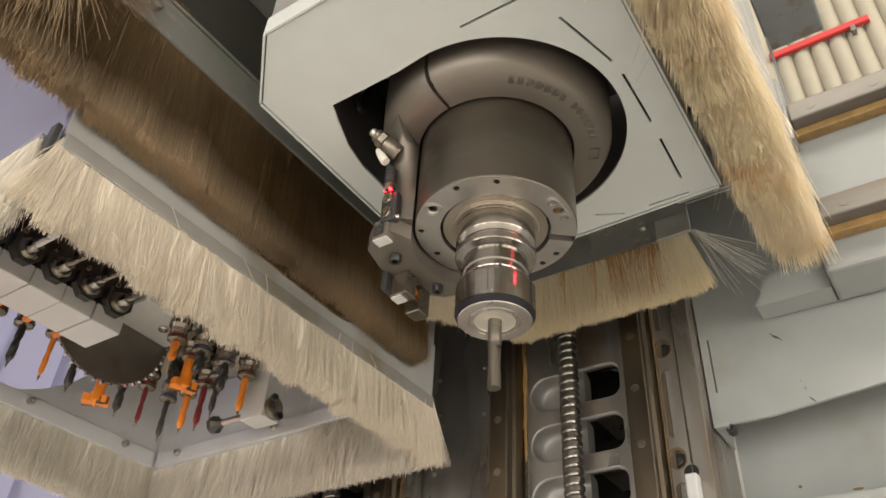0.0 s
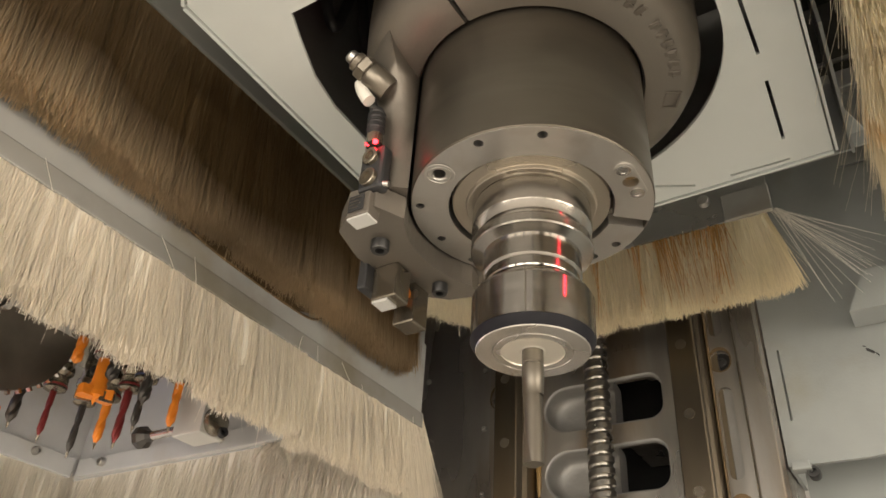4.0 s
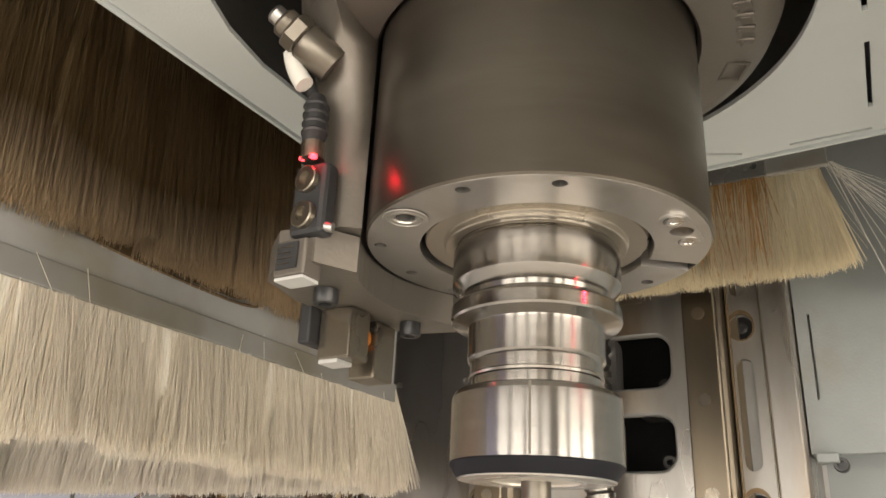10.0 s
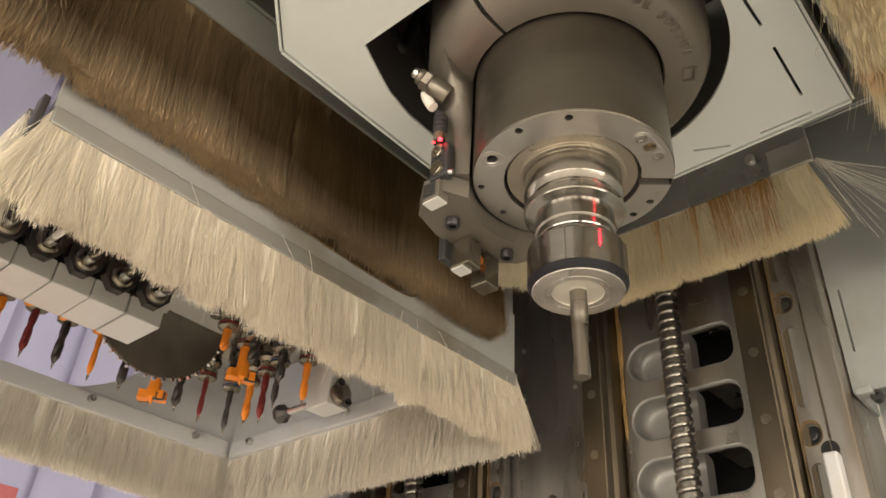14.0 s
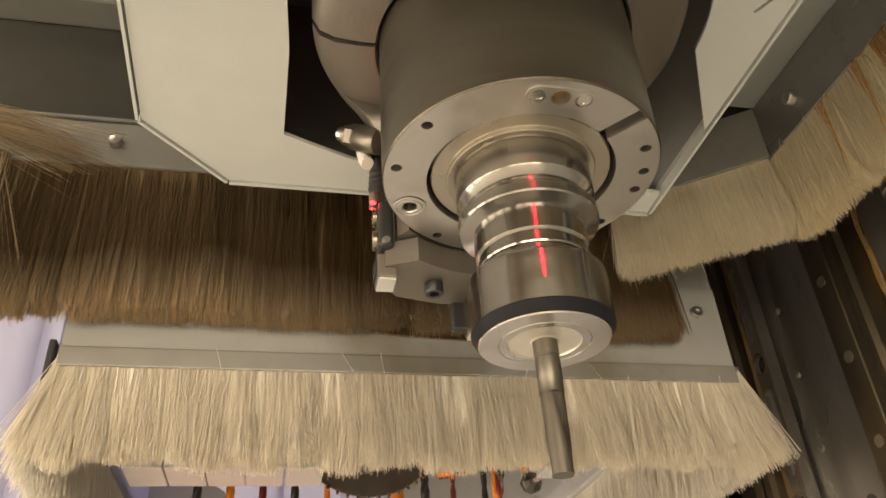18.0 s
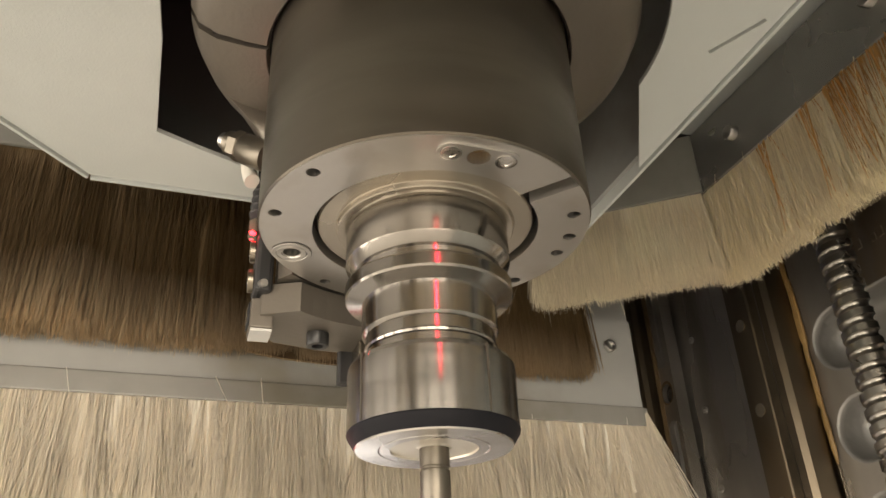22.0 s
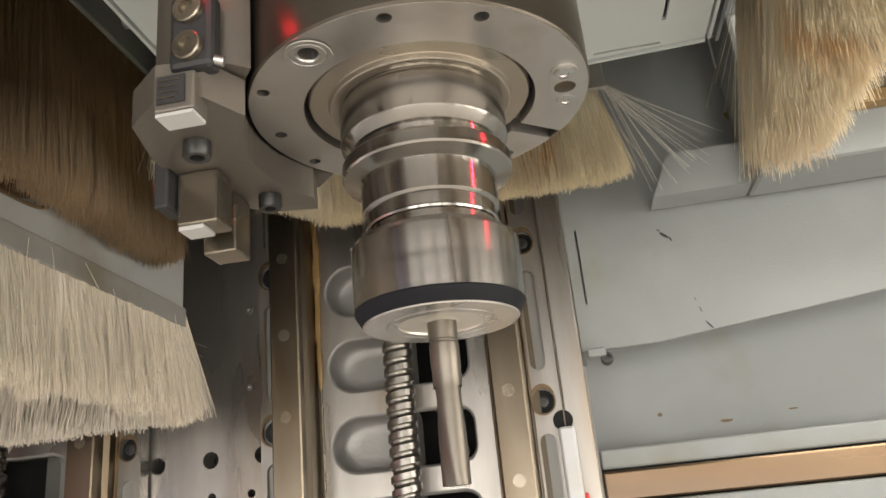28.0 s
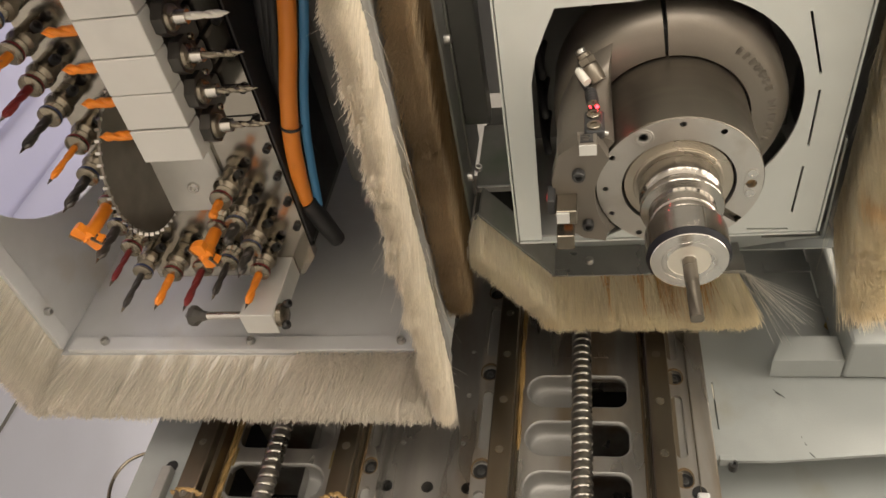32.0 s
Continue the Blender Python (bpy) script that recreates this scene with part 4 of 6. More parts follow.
def ring_with_slot(r0, r1, half, holes, thick, z):
    """The flat end ring, cut through by one radial slot of the given half width."""
    a1, a0 = math.degrees(math.asin(half / r1)), math.degrees(math.asin(half / r0))
    outer = [(r1 * math.cos(radians(SLOT + a1 + (360 - 2 * a1) * i / 120)), r1 * math.sin(radians(SLOT + a1 + (360 - 2 * a1) * i / 120))) for i in range(121)]
    inner = [(r0 * math.cos(radians(SLOT - a0 - (360 - 2 * a0) * i / 96)), r0 * math.sin(radians(SLOT - a0 - (360 - 2 * a0) * i / 96))) for i in range(97)]
    return sheet(outer + inner, holes, thick, Matrix.Translation((0, 0, z)))


ring_holes = [loop_pts("circle", x, y, r, 16) for x, y, r in HOLES] + [loop_pts("circle", *KEY, 0.0042, 18)]
part("end_ring", ring_with_slot(0.0445, 0.0645, 0.0036, ring_holes, 0.0066, 1.6), FACE_STEEL, spindle)
part("slot_floor", lathe([(0.0446, 1.6068), (0.0638, 1.6068)], 96), SLOT_STEEL, spindle)
# black discs paint the bolt holes dark at depth
for x, y, r in HOLES:
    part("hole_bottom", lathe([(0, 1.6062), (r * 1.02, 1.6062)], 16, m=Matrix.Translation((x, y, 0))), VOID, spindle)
hx, hy, _ = HOLES[0]
part("ring_collar", lathe([(0.0082, 1.5996), (0.0079, 1.5993), (0.0064, 1.5993), (0.0062, 1.5997), (0.0058, 1.5993), (0.0042, 1.5994), (0.0038, 1.6004)], 36, m=Matrix.Translation((hx, hy, 0))), FACE_STEEL, spindle, "bright turned ring round a bolt hole", 40)
part("key_plate", sheet(loop_pts("capsule", -0.0052, 0.0052, -0.0150, 0.0150, 10), [loop_pts("circle", 0, 0, 0.0042, 16)], 0.0009, Matrix.Translation((*KEY, 1.5992))), FACE_STEEL, spindle, "small oval plate with two screws")
for dy in (-0.0100, 0.0100):
    bolt_head("key_screw", (KEY[0], KEY[1] + dy, 1.5993), (0, 0, -1), 0.0038, 0.0004, BRIGHT, spindle)
part("key_plug", lathe([(0, 1.6042), (0.0043, 1.6042)], 18, m=Matrix.Translation((*KEY, 0))), GREASE, spindle, "brass-coloured plug")
part("bore", lathe([(0.0445, 1.6070), (0.0445, 1.6180), (0.0424, 1.6185), (0.0426, 1.6030), (0.0420, 1.6021), (0.0354, 1.6021), (0.0351, 1.6018), (0.0348, 1.6001), (0.0344, 1.5998), (0.0318, 1.6000), (0.0300, 1.6004), (0.0290, 1.6250), (0, 1.6250)], 72), BORE_STEEL, spindle, smooth=30)
# black ring colours the groove bottom as shaded
part("bore_seal", lathe([(0.0444, 1.6130), (0.0425, 1.6126)], 72), BLACK, spindle, "black ring painting the shade in the groove")

# ---- tool holder with collet nut and cutter ----
holder = thing("tool_holder", "polished steel tool holder with broad collet nut and cutter", "tool holder", at=(AX + 0.0002, AY + 0.0004, 0))
part("taper_collar", lathe([(0.0300, 1.622), (0.0300, 1.6052), (0.0306, 1.6046), (0.0306, 1.6010), (0.0302, 1.6006), (0.0302, 1.5994), (0.0312, 1.5984), (0.0316, 1.5976), (0.0316, 1.5842), (0.0312, 1.5834), (0.0284, 1.5806)], 96), CHROME, holder, smooth=25)
part("groove", lathe([(0.0284, 1.5806), (0.0274, 1.5800), (0.0272, 1.5782), (0.0282, 1.5774)], 96), CHROME, holder, smooth=25)
part("flange", lathe([(0.0282, 1.5774), (0.0313, 1.5758), (0.0317, 1.5750), (0.0317, 1.5706), (0.0312, 1.5698), (0.0262, 1.5684), (0.0253, 1.5680)], 96), CHROME, holder, smooth=25)
part("neck", lathe([(0.0253, 1.5680), (0.0252, 1.5672), (0.0252, 1.5562), (0.0247, 1.5554), (0.0240, 1.5549), (0.0240, 1.5506), (0.0245, 1.5500), (0.0242, 1.5492), (0.0236, 1.5488), (0.0236, 1.5432)], 96), CHROME, holder, smooth=25)
nut = part("collet_nut", lathe([(0.0232, 1.5444), (0.0282, 1.5444), (0.0292, 1.5438), (0.0301, 1.5420), (0.0302, 1.5400), (0.0302, 1.5200)], 96), NUT_STEEL, holder, smooth=20)
part("nut_ring", lathe([(0.0302, 1.5200), (0.0303, 1.5194), (0.0300, 1.5186), (0.0276, 1.5148)], 96), BLACK_OXIDE, nut, "black oxide ring", 20)
part("nut_face", lathe([(0.0276, 1.5148), (0.0272, 1.5143), (0.0195, 1.5143), (0.0192, 1.5148), (0.0189, 1.5143), (0.0154, 1.5143)], 96), NUT_FACE, nut, smooth=20)
# spanner grooves up the side of the nut
for k in range(4):
    part("spanner_groove", moved(box(0.0297, 0.0304, -0.0004, 0.0004, 1.5203, 1.5436), Matrix.Rotation(radians(-70 + 90 * k), 4, "Z")), SLOT_STEEL, nut)
part("collet", lathe([(0.0154, 1.5143), (0.0152, 1.5150), (0.0062, 1.5150), (0.0054, 1.5146), (0.0052, 1.5170)], 64), COLLET_STEEL, holder, "pale steel collet end", 25)
cutter = part("cutter_shank", lathe([(0.0052, 1.520), (0.0052, 1.5085), (0.0048, 1.5081), (0.0048, 1.5075), (0.0052, 1.5070), (0.0052, 1.4985), (0.0050, 1.4980), (0.0050, 1.4920)], 32), CUTTER_STEEL, holder, smooth=25)
bm = bmesh.new()
rows = []
for i in range(25):
    z = 1.4922 - i * 0.00135
    tw = i * 0.055
    ring = []
    for k in range(20):
        a = 2 * math.pi * k / 20
        r = 0.0048 - 0.0010 * max(0.0, math.cos(2 * a)) ** 4
        ring.append(bm.verts.new((r * math.cos(a + tw), r * math.sin(a + tw), z)))
    rows.append(ring)
for a, b in zip(rows, rows[1:]):
    for k in range(20):
        bm.faces.new((a[k], a[(k + 1) % 20], b[(k + 1) % 20], b[k]))
bm.faces.new(rows[0])
bm.faces.new(rows[-1])
part("cutting_edge", bm, CUTTER_STEEL, holder, "worn straight-fluted cutting end", 40)

# ---- clamp casting round the spindle ----
clamp = thing("spindle_clamp", "grey cast clamp ring gripping the spindle, with a side arm", "clamp", at=(AX, AY, 0))


def arc_casting(a0, a1, segs):
    """A sector of the clamp ring with rounded outer edge, angles in degrees."""
    prof = [(0.0662, 1.760), (0.0662, 1.6860), (0.0675, 1.6842), (0.0760, 1.6848), (0.0880, 1.6868), (0.0960, 1.6915), (0.1000, 1.7000), (0.1010, 1.7200), (0.1010, 1.760)]
    bm = bmesh.new()
    rings = []
    for i in range(segs + 1):
        a = radians(a0 + (a1 - a0) * i / segs)
        rings.append([bm.verts.new((r * math.cos(a), r * math.sin(a), z)) for r, z in prof])
    for p, q in zip(rings, rings[1:]):
        for k in range(len(prof)):
            j = (k + 1) % len(prof)
            bm.faces.new((p[k], q[k], q[j], p[j]))
    bm.faces.new(rings[0])
    bm.faces.new(rings[-1])
    return bm


part("ring_half", arc_casting(-93.0, 130, 80), CLAMP_CAST, clamp, smooth=40)
part("ring_half", arc_casting(-230, -95.2, 50), CLAMP_CAST, clamp, smooth=40)
# black filler and ring paint the shade in the clamp's gaps
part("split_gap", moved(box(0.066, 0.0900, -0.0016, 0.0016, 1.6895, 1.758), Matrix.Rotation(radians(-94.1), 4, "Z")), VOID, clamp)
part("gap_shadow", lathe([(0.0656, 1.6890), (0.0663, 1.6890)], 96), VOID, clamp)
# raised cast marks on the underside of the ring, unreadable
mark_rng = random.Random(8)
for k in range(13):
    a = radians(-52 + 5.3 * k + (4 if k > 6 else 0))
    w = mark_rng.uniform(0.0022, 0.0030)
    bm = box(-w * 0.8, w * 0.8, -0.0042, 0.0042, -0.0004, 0.0010, 0.0006)
    bm2 = box(-w * 0.3, w * 1.2, -0.0008 + mark_rng.uniform(-0.003, 0.003), 0.0010, -0.0008, 0.0014, 0.0002, bm)
    part("cast_mark", moved(bm2, Matrix.Rotation(a, 4, "Z") @ Matrix.Translation((0.0835, 0, 1.6855)) @ Matrix.Rotation(radians(8), 4, "Y") @ Matrix.Rotation(radians(90), 4, "Z")), CLAMP_CAST, clamp)
frame_bm = sheet(loop_pts("rect", -0.0065, 0.0065, -0.0048, 0.0048), [loop_pts("rect", -0.0054, 0.0054, -0.0037, 0.0037)], 0.0010)
part("cast_mark", moved(frame_bm, Matrix.Rotation(radians(30), 4, "Z") @ Matrix.Translation((0.0840, 0, 1.6850)) @ Matrix.Rotation(radians(90), 4, "Z")), CLAMP_CAST, clamp)


def arm_loft():
    """The upright arm: hugs the spindle inside and flares out into the ring above."""
    inner = [(0.0672 * math.cos(radians(a)), 0.0672 * math.sin(radians(a))) for a in range(222, 136, -6)]
    outer = [(-0.060, 0.056), (-0.088, 0.050), (-0.0960, 0.036), (-0.0960, -0.026), (-0.0885, -0.0395), (-0.0760, -0.0490), (-0.0560, -0.0500)]
    spread = [(0.0965 * math.cos(radians(a)), 0.0965 * math.sin(radians(a))) for a in (131, 148, 165, 198, 212, 226, 241)]
    bm = bmesh.new()
    rows = []
    for z in (1.6010, 1.625, 1.645, 1.656, 1.666, 1.674, 1.681, 1.687, 1.694, 1.702):
        f = max(0.0, min(1.0, (z - 1.645) / 0.047)) ** 2.2
        ring = inner + [(p[0] + (q[0] - p[0]) * f, p[1] + (q[1] - p[1]) * f) for p, q in zip(outer, spread)]
        rows.append([bm.verts.new((x, y, z)) for x, y in ring])
    for a, b in zip(rows, rows[1:]):
        for k in range(len(a)):
            n = (k + 1) % len(a)
            bm.faces.new((a[k], a[n], b[n], b[k]))
    bm.faces.new(rows[0])
    bm.faces.new(rows[-1])
    return bm


part("arm", arm_loft(), CLAMP_CAST, clamp, "upright arm of the clamp casting", 88)

nip = thing("proximity_switch", "stubby steel threaded switch with a hexagon nut on the clamp", "sensor")
d0, d1 = Vector((-0.0600, -0.0520, 1.6640)), Vector((-0.0775, -0.0780, 1.6840))
way = (d1 - d0).normalized()
part("barrel", lathe([(0, 0.006), (0.0074, 0.006), (0.0078, 0.009), (0.0078, 0.0205), (0.0072, 0.0214), (0, 0.0214)], 28, m=along(d0, d1)), SWITCH_STEEL, nip, smooth=35)
part("hex_nut", lathe([(0, 0.0216), (0.0068, 0.0216), (0.0078, 0.0226), (0.0078, 0.0274), (0.0068, 0.0284), (0, 0.0284)], 6, m=along(d0, d1)), SWITCH_STEEL, nip)
part("stud", lathe([(0, 0.0284), (0.0058, 0.0285), (0.0060, 0.0292), (0.0060, 0.0318), (0.0044, 0.0330), (0, 0.0331)], 20, m=along(d0, d1)), SWITCH_STEEL, nip, smooth=35)
part("tip", lathe([(0, 0.0331), (0.0040, 0.0332), (0.0040, 0.0362), (0.0030, 0.0372), (0, 0.0373)], 18, m=along(d0, d1)), BOLT_STEEL, nip, smooth=35)

tag_cable = thing("sensor_cable", "grey sensor cable with a white label sleeve and black plug", "cable")
tube([(-0.0720, -0.0500, 1.690), (-0.0770, -0.0560, 1.684), (-0.0770, -0.0570, 1.670), (-0.0715, -0.0560, 1.656)], 0.0026, "cable", BLACK, tag_cable)
tube([(-0.0780, -0.0640, 1.6730), (-0.0760, -0.0640, 1.6650), (-0.0715, -0.0620, 1.6580)], 0.0038, "label_sleeve", WHITE_PLASTIC, tag_cable, "white marker sleeve with tiny print")
pa, pb = Vector((-0.0675, -0.0575, 1.6330)), Vector((-0.0695, -0.0560, 1.6560))
plug = part("plug", lathe([(0, 0), (0.0040, 0), (0.0046, 0.003), (0.0046, 0.018), (0.0034, 0.022), (0, 0.022)], 20, m=along(pa, pb)), BLACK, tag_cable, "ribbed black plug", 40)
for k in range(4):
    p0 = pa.lerp(pb, 0.2 + 0.18 * k)
    part("plug_rib", lathe([(0.0048, -0.0009), (0.0052, 0), (0.0048, 0.0009)], 18, m=along(p0, p0 + (pb - pa))), BLACK, plug, smooth=40)
part("coupling_nut", rod((-0.0668, -0.0576, 1.6255), (-0.0675, -0.0575, 1.6328), 0.0046, segs=20), CHUCK_STEEL, tag_cable, "knurled coupling nut", 30)

sensor = thing("sensor_block", "small black sensor with two socket screws, red diode lit", "sensor")
part("body", box(-0.0745, -0.0590, -0.0580, -0.0500, 1.5955, 1.6245, 0.002), BLACK, sensor)
part("diode", lathe([(0, -0.0014), (0.0014, -0.0008), (0.0017, 0), (0, 0.0004)], 12, m=Matrix.Translation((-0.0645, -0.0600, 1.6262))), LED_RED, sensor, "glowing red diode", 60)
part("diode", lathe([(0, -0.0012), (0.0012, -0.0007), (0.0014, 0), (0, 0.0004)], 12, m=Matrix.Translation((-0.0695, -0.0602, 1.6262))), LED_RED, sensor, "glowing red diode", 60)
for z in (1.6175, 1.6030):
    bolt_head("socket_screw", (-0.0670, -0.0578, z), (-0.12, -1, 0), 0.0054, 0.0026, CHUCK_STEEL, sensor, label="dull socket screw")
part("cable_stub", rod((-0.0595, -0.0550, 1.5985), (-0.0565, -0.0540, 1.5978), 0.0018, segs=10), BOLT_STEEL, sensor, smooth=40)
block_l = part("label_block", box(-0.0790, -0.0650, -0.0580, -0.0480, 1.5805, 1.5945, 0.0008), CLAMP_CAST, sensor, "steel block with a dark type plate")
part("type_plate", box(-0.0775, -0.0680, -0.0588, -0.0582, 1.5830, 1.5930), BLACK, block_l)
for k in range(4):
    part("print_bar", box(-0.0768, -0.0768 + 0.0055 + 0.0015 * (k % 2), -0.0592, -0.0589, 1.5847 + 0.0021 * k, 1.5851 + 0.0021 * k), CHUCK_STEEL, block_l)
part("pale_foot", box(-0.0785, -0.0655, -0.0575, -0.0485, 1.5791, 1.5803), PALE_BLOCK, sensor)

bracket = thing("sensor_bracket", "curved steel bracket bolted under the clamp arm beside the end ring", "bracket")
inn = [(0.0680 * math.cos(radians(a)), 0.0680 * math.sin(radians(a))) for a in range(214, 142, -6)]
out = [(-0.0600, 0.0480), (-0.0780, 0.0440), (-0.0900, 0.0340), (-0.1010, 0.0180), (-0.1010, -0.0200), (-0.0950, -0.0440), (-0.0800, -0.0560), (-0.0640, -0.0540)]
part("plate", sheet(inn + out, [], 0.0140, Matrix.Translation((0, 0, 1.5860))), CLAMP_CAST, bracket)
bolt_head("socket_screw", (-0.0800, -0.0260, 1.5858), (0, 0, -1), 0.0052, 0.0060, DARK_BOLT, bracket)
bolt_head("socket_screw", (-0.0740, 0.0270, 1.5858), (0, 0, -1), 0.0048, 0.0060, DARK_BOLT, bracket)
part("finger_block", box(-0.0985, -0.0820, -0.0060, 0.0080, 1.5640, 1.5858, 0.0008), CHUCK_STEEL, bracket)
part("finger_block", box(-0.0990, -0.0850, 0.0170, 0.0320, 1.5600, 1.5858, 0.0008), CHUCK_STEEL, bracket)
part("pale_pad", box(-0.0980, -0.0880, -0.0050, 0.0050, 1.5622, 1.5638), PALE_BLOCK, bracket)
part("optic_lens", lathe([(0, 0), (0.0038, 0), (0.0038, 0.006), (0, 0.007)], 16, m=along((-0.0930, 0.0125, 1.5770), (0.1, 0.0125, 1.5770))), ORANGE, bracket, "round orange optic lens", 40)
part("optic_block", box(-0.1050, -0.0990, -0.0120, 0.0020, 1.5700, 1.5900, 0.001), BLACK, bracket, "small black optic with a red window")
part("optic_window", lathe([(0, 0), (0.0030, 0), (0.0030, 0.0008), (0, 0.0008)], 14, m=along((-0.1052, -0.0070, 1.5800), (-0.2, -0.007, 1.58))), RED, bracket)

# ---- spindle cover plate and hood ----
TILT_X = Matrix(((1, 0, 0, 0), (0, 1, 0, 0), (0.028, 0, 1, 1.699), (0, 0, 0, 1)))
cover = thing("spindle_cover", "white powder-coated cover plate with a round cut-out and bend slots", "machine cover")
P_OUT = [(-0.0935, -0.1920), (0.1500, -0.1885), (0.1455, 0.1550), (-0.1470, 0.1505), (-0.1445, -0.1435)]
# the round cut-out runs out into a bay that is open to the back edge
P_BAY = [(-0.1240, 0.1505), (-0.1225, 0.0500), (-0.1210, -0.0120), (-0.1205, -0.0390), (-0.1150, -0.0660), (-0.1050, -0.0910), (-0.0965, -0.1100), (-0.0300, -0.1090)]
arc = [(AX + 0.1130 * math.cos(radians(a)), AY + 0.1130 * math.sin(radians(a))) for a in range(-88, 92, 4)]
P_EDGE = P_OUT[:3] + [(-0.0600, 0.1518)] + arc[::-1] + P_BAY[::-1] + P_OUT[3:]


def slot_between(a, b, w=0.0011):
    a, b = Vector((*a, 0)), Vector((*b, 0))
    d = (b - a).normalized()
    n = Vector((-d.y, d.x, 0)) * w
    return [tuple((a + n).xy), tuple((a - n).xy), tuple((b - n).xy), tuple((b + n).xy)]


slots = [slot_between(a, b) for a, b in (((0.036, -0.1180), (0.100, -0.1160)), ((0.104, -0.0860), (0.1205, -0.0270)), ((0.1225, -0.0110), (0.1222, 0.0490)), ((0.1215, 0.0720), (0.1195, 0.1290)),
                                         ((0.080, 0.1490), (0.119, 0.1510)), ((0.031, 0.1350), (0.056, 0.1480)))]
part("plate", sheet(P_EDGE, slots, 0.0025, TILT_X), WHITE_PAINT, cover)
# folded edge and side walls of the hood above the plate
for a, b in zip(P_OUT, P_OUT[1:] + P_OUT[:1]):
    va, vb = Vector((*a, 1.7050 + 0.028 * a[0])), Vector((*b, 1.7050 + 0.028 * b[0]))
    d = (vb - va).normalized()
    n = Vector((d.y, -d.x, 0)).normalized()
    bm = bmesh.new()
    q = [va, vb, vb + Vector((0, 0, 0.30)), va + Vector((0, 0, 0.30))]
    inner_q = [v - n * 0.002 for v in q]
    fv = [bm.verts.new(v + n * 0.0008) for v in q] + [bm.verts.new(v) for v in inner_q]
    for f in ((0, 1, 2, 3), (7, 6, 5, 4), (0, 4, 5, 1), (1, 5, 6, 2), (2, 6, 7, 3), (3, 7, 4, 0)):
        bm.faces.new([fv[i] for i in f])
    part("side_wall", bm, HOOD_SHEET, cover)
    # narrow lip that stands below the plate edge
    bm = bmesh.new()
    lo = [va - Vector((0, 0, 0.0075)) + n * 0.0030, vb - Vector((0, 0, 0.0075)) + n * 0.0030]
    hi = [va + Vector((0, 0, 0.012)) + n * 0.0030, vb + Vector((0, 0, 0.012)) + n * 0.0030]
    o = [lo[0], lo[1], hi[1], hi[0]]
    fv = [bm.verts.new(v) for v in o] + [bm.verts.new(v - n * 0.0018) for v in o]
    for f in ((0, 1, 2, 3), (7, 6, 5, 4), (0, 4, 5, 1), (1, 5, 6, 2), (2, 6, 7, 3), (3, 7, 4, 0)):
        bm.faces.new([fv[i] for i in f])
    part("edge_lip", bm, WHITE_PAINT, cover)
# dark sheets behind the side walls put in the hood's inner shade
part("inner_ceiling", box(-0.140, 0.148, -0.190, 0.140, 1.86, 1.87), DARK_SHEET, cover, "dark sheet put in for the unlit hood inside")
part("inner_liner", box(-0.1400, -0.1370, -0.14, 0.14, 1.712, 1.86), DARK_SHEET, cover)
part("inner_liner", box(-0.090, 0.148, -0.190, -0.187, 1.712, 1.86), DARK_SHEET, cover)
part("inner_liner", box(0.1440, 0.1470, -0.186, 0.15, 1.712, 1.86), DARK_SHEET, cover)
hang = thing("inside_cables", "dark cables hanging inside the spindle hood", "cable")
for k in range(4):
    y0 = -0.08 + 0.045 * k
    tube([(-0.125, y0, 1.85), (-0.120, y0 + 0.01, 1.78), (-0.112, y0 + 0.02, 1.735), (-0.120, y0 + 0.035, 1.80), (-0.118, y0 + 0.05, 1.86)], 0.004, "loop", BLACK, hang)

# ---- brush frame round the spindle ----
frame_sp = thing("suction_hood_frame", "grey folded sheet frame that carries the brushes round the spindle", "machine frame")
part("left_rail", box(-0.2300, -0.2060, -0.42, 0.166, 1.7480, 1.7880, 0.0015), MID_SHEET, frame_sp)
part("rail_bead", box(-0.2070, -0.2040, -0.42, 0.166, 1.7882, 1.7915, 0.0012), MID_SHEET, frame_sp)
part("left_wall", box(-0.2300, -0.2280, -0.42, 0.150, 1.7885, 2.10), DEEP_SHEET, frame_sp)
part("left_ledge", box(-0.2275, -0.1960, -0.42, 0.150, 1.9080, 1.9400, 0.002), MID_SHEET, frame_sp)
part("tray_back", box(-0.2055, -0.1500, 0.1600, 0.1660, 1.8000, 1.92, 0.001), MID_SHEET, frame_sp)
part("tray_edge", box(-0.2035, -0.1500, 0.1590, 0.1675, 1.7960, 1.7998, 0.001), HOOD_SHEET, frame_sp, "pale folded bottom edge of the tray")
for x, y in ((-0.2000, 0.140), (-0.1620, 0.1585)):
    bolt_head("tray_bolt", (x, y, 1.806), (0.2, -1, -0.3), 0.0042, 0.006, BOLT_STEEL, frame_sp)
part("back_wall", box(-0.1180, 0.1455, 0.2560, 0.2580, 1.7800, 2.10), GREY_PAINT, frame_sp)
part("end_sheet", box(0.1457, 0.2000, 0.2560, 0.2580, 1.7800, 1.8375), GREY_PAINT, frame_sp)
part("cross_rail", box(0.1457, 0.2000, 0.2500, 0.2580, 1.8385, 1.8585, 0.0015), HOOD_SHEET, frame_sp, "pale sheet rail across the gap")
# near-black sheets here and overhead colour the gap as unlit
part("end_sheet", box(0.1457, 0.2000, 0.2560, 0.2580, 1.8590, 2.10), DEEP_SHEET, frame_sp, "dark sheet put in for the gap's shade")
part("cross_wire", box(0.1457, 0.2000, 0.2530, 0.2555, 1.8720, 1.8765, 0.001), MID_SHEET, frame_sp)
part("gap_ceiling", box(0.1530, 0.2040, -0.40, 0.2555, 1.9480, 1.9520), DEEP_SHEET, frame_sp, "dark sheet put in for the gap's shade")
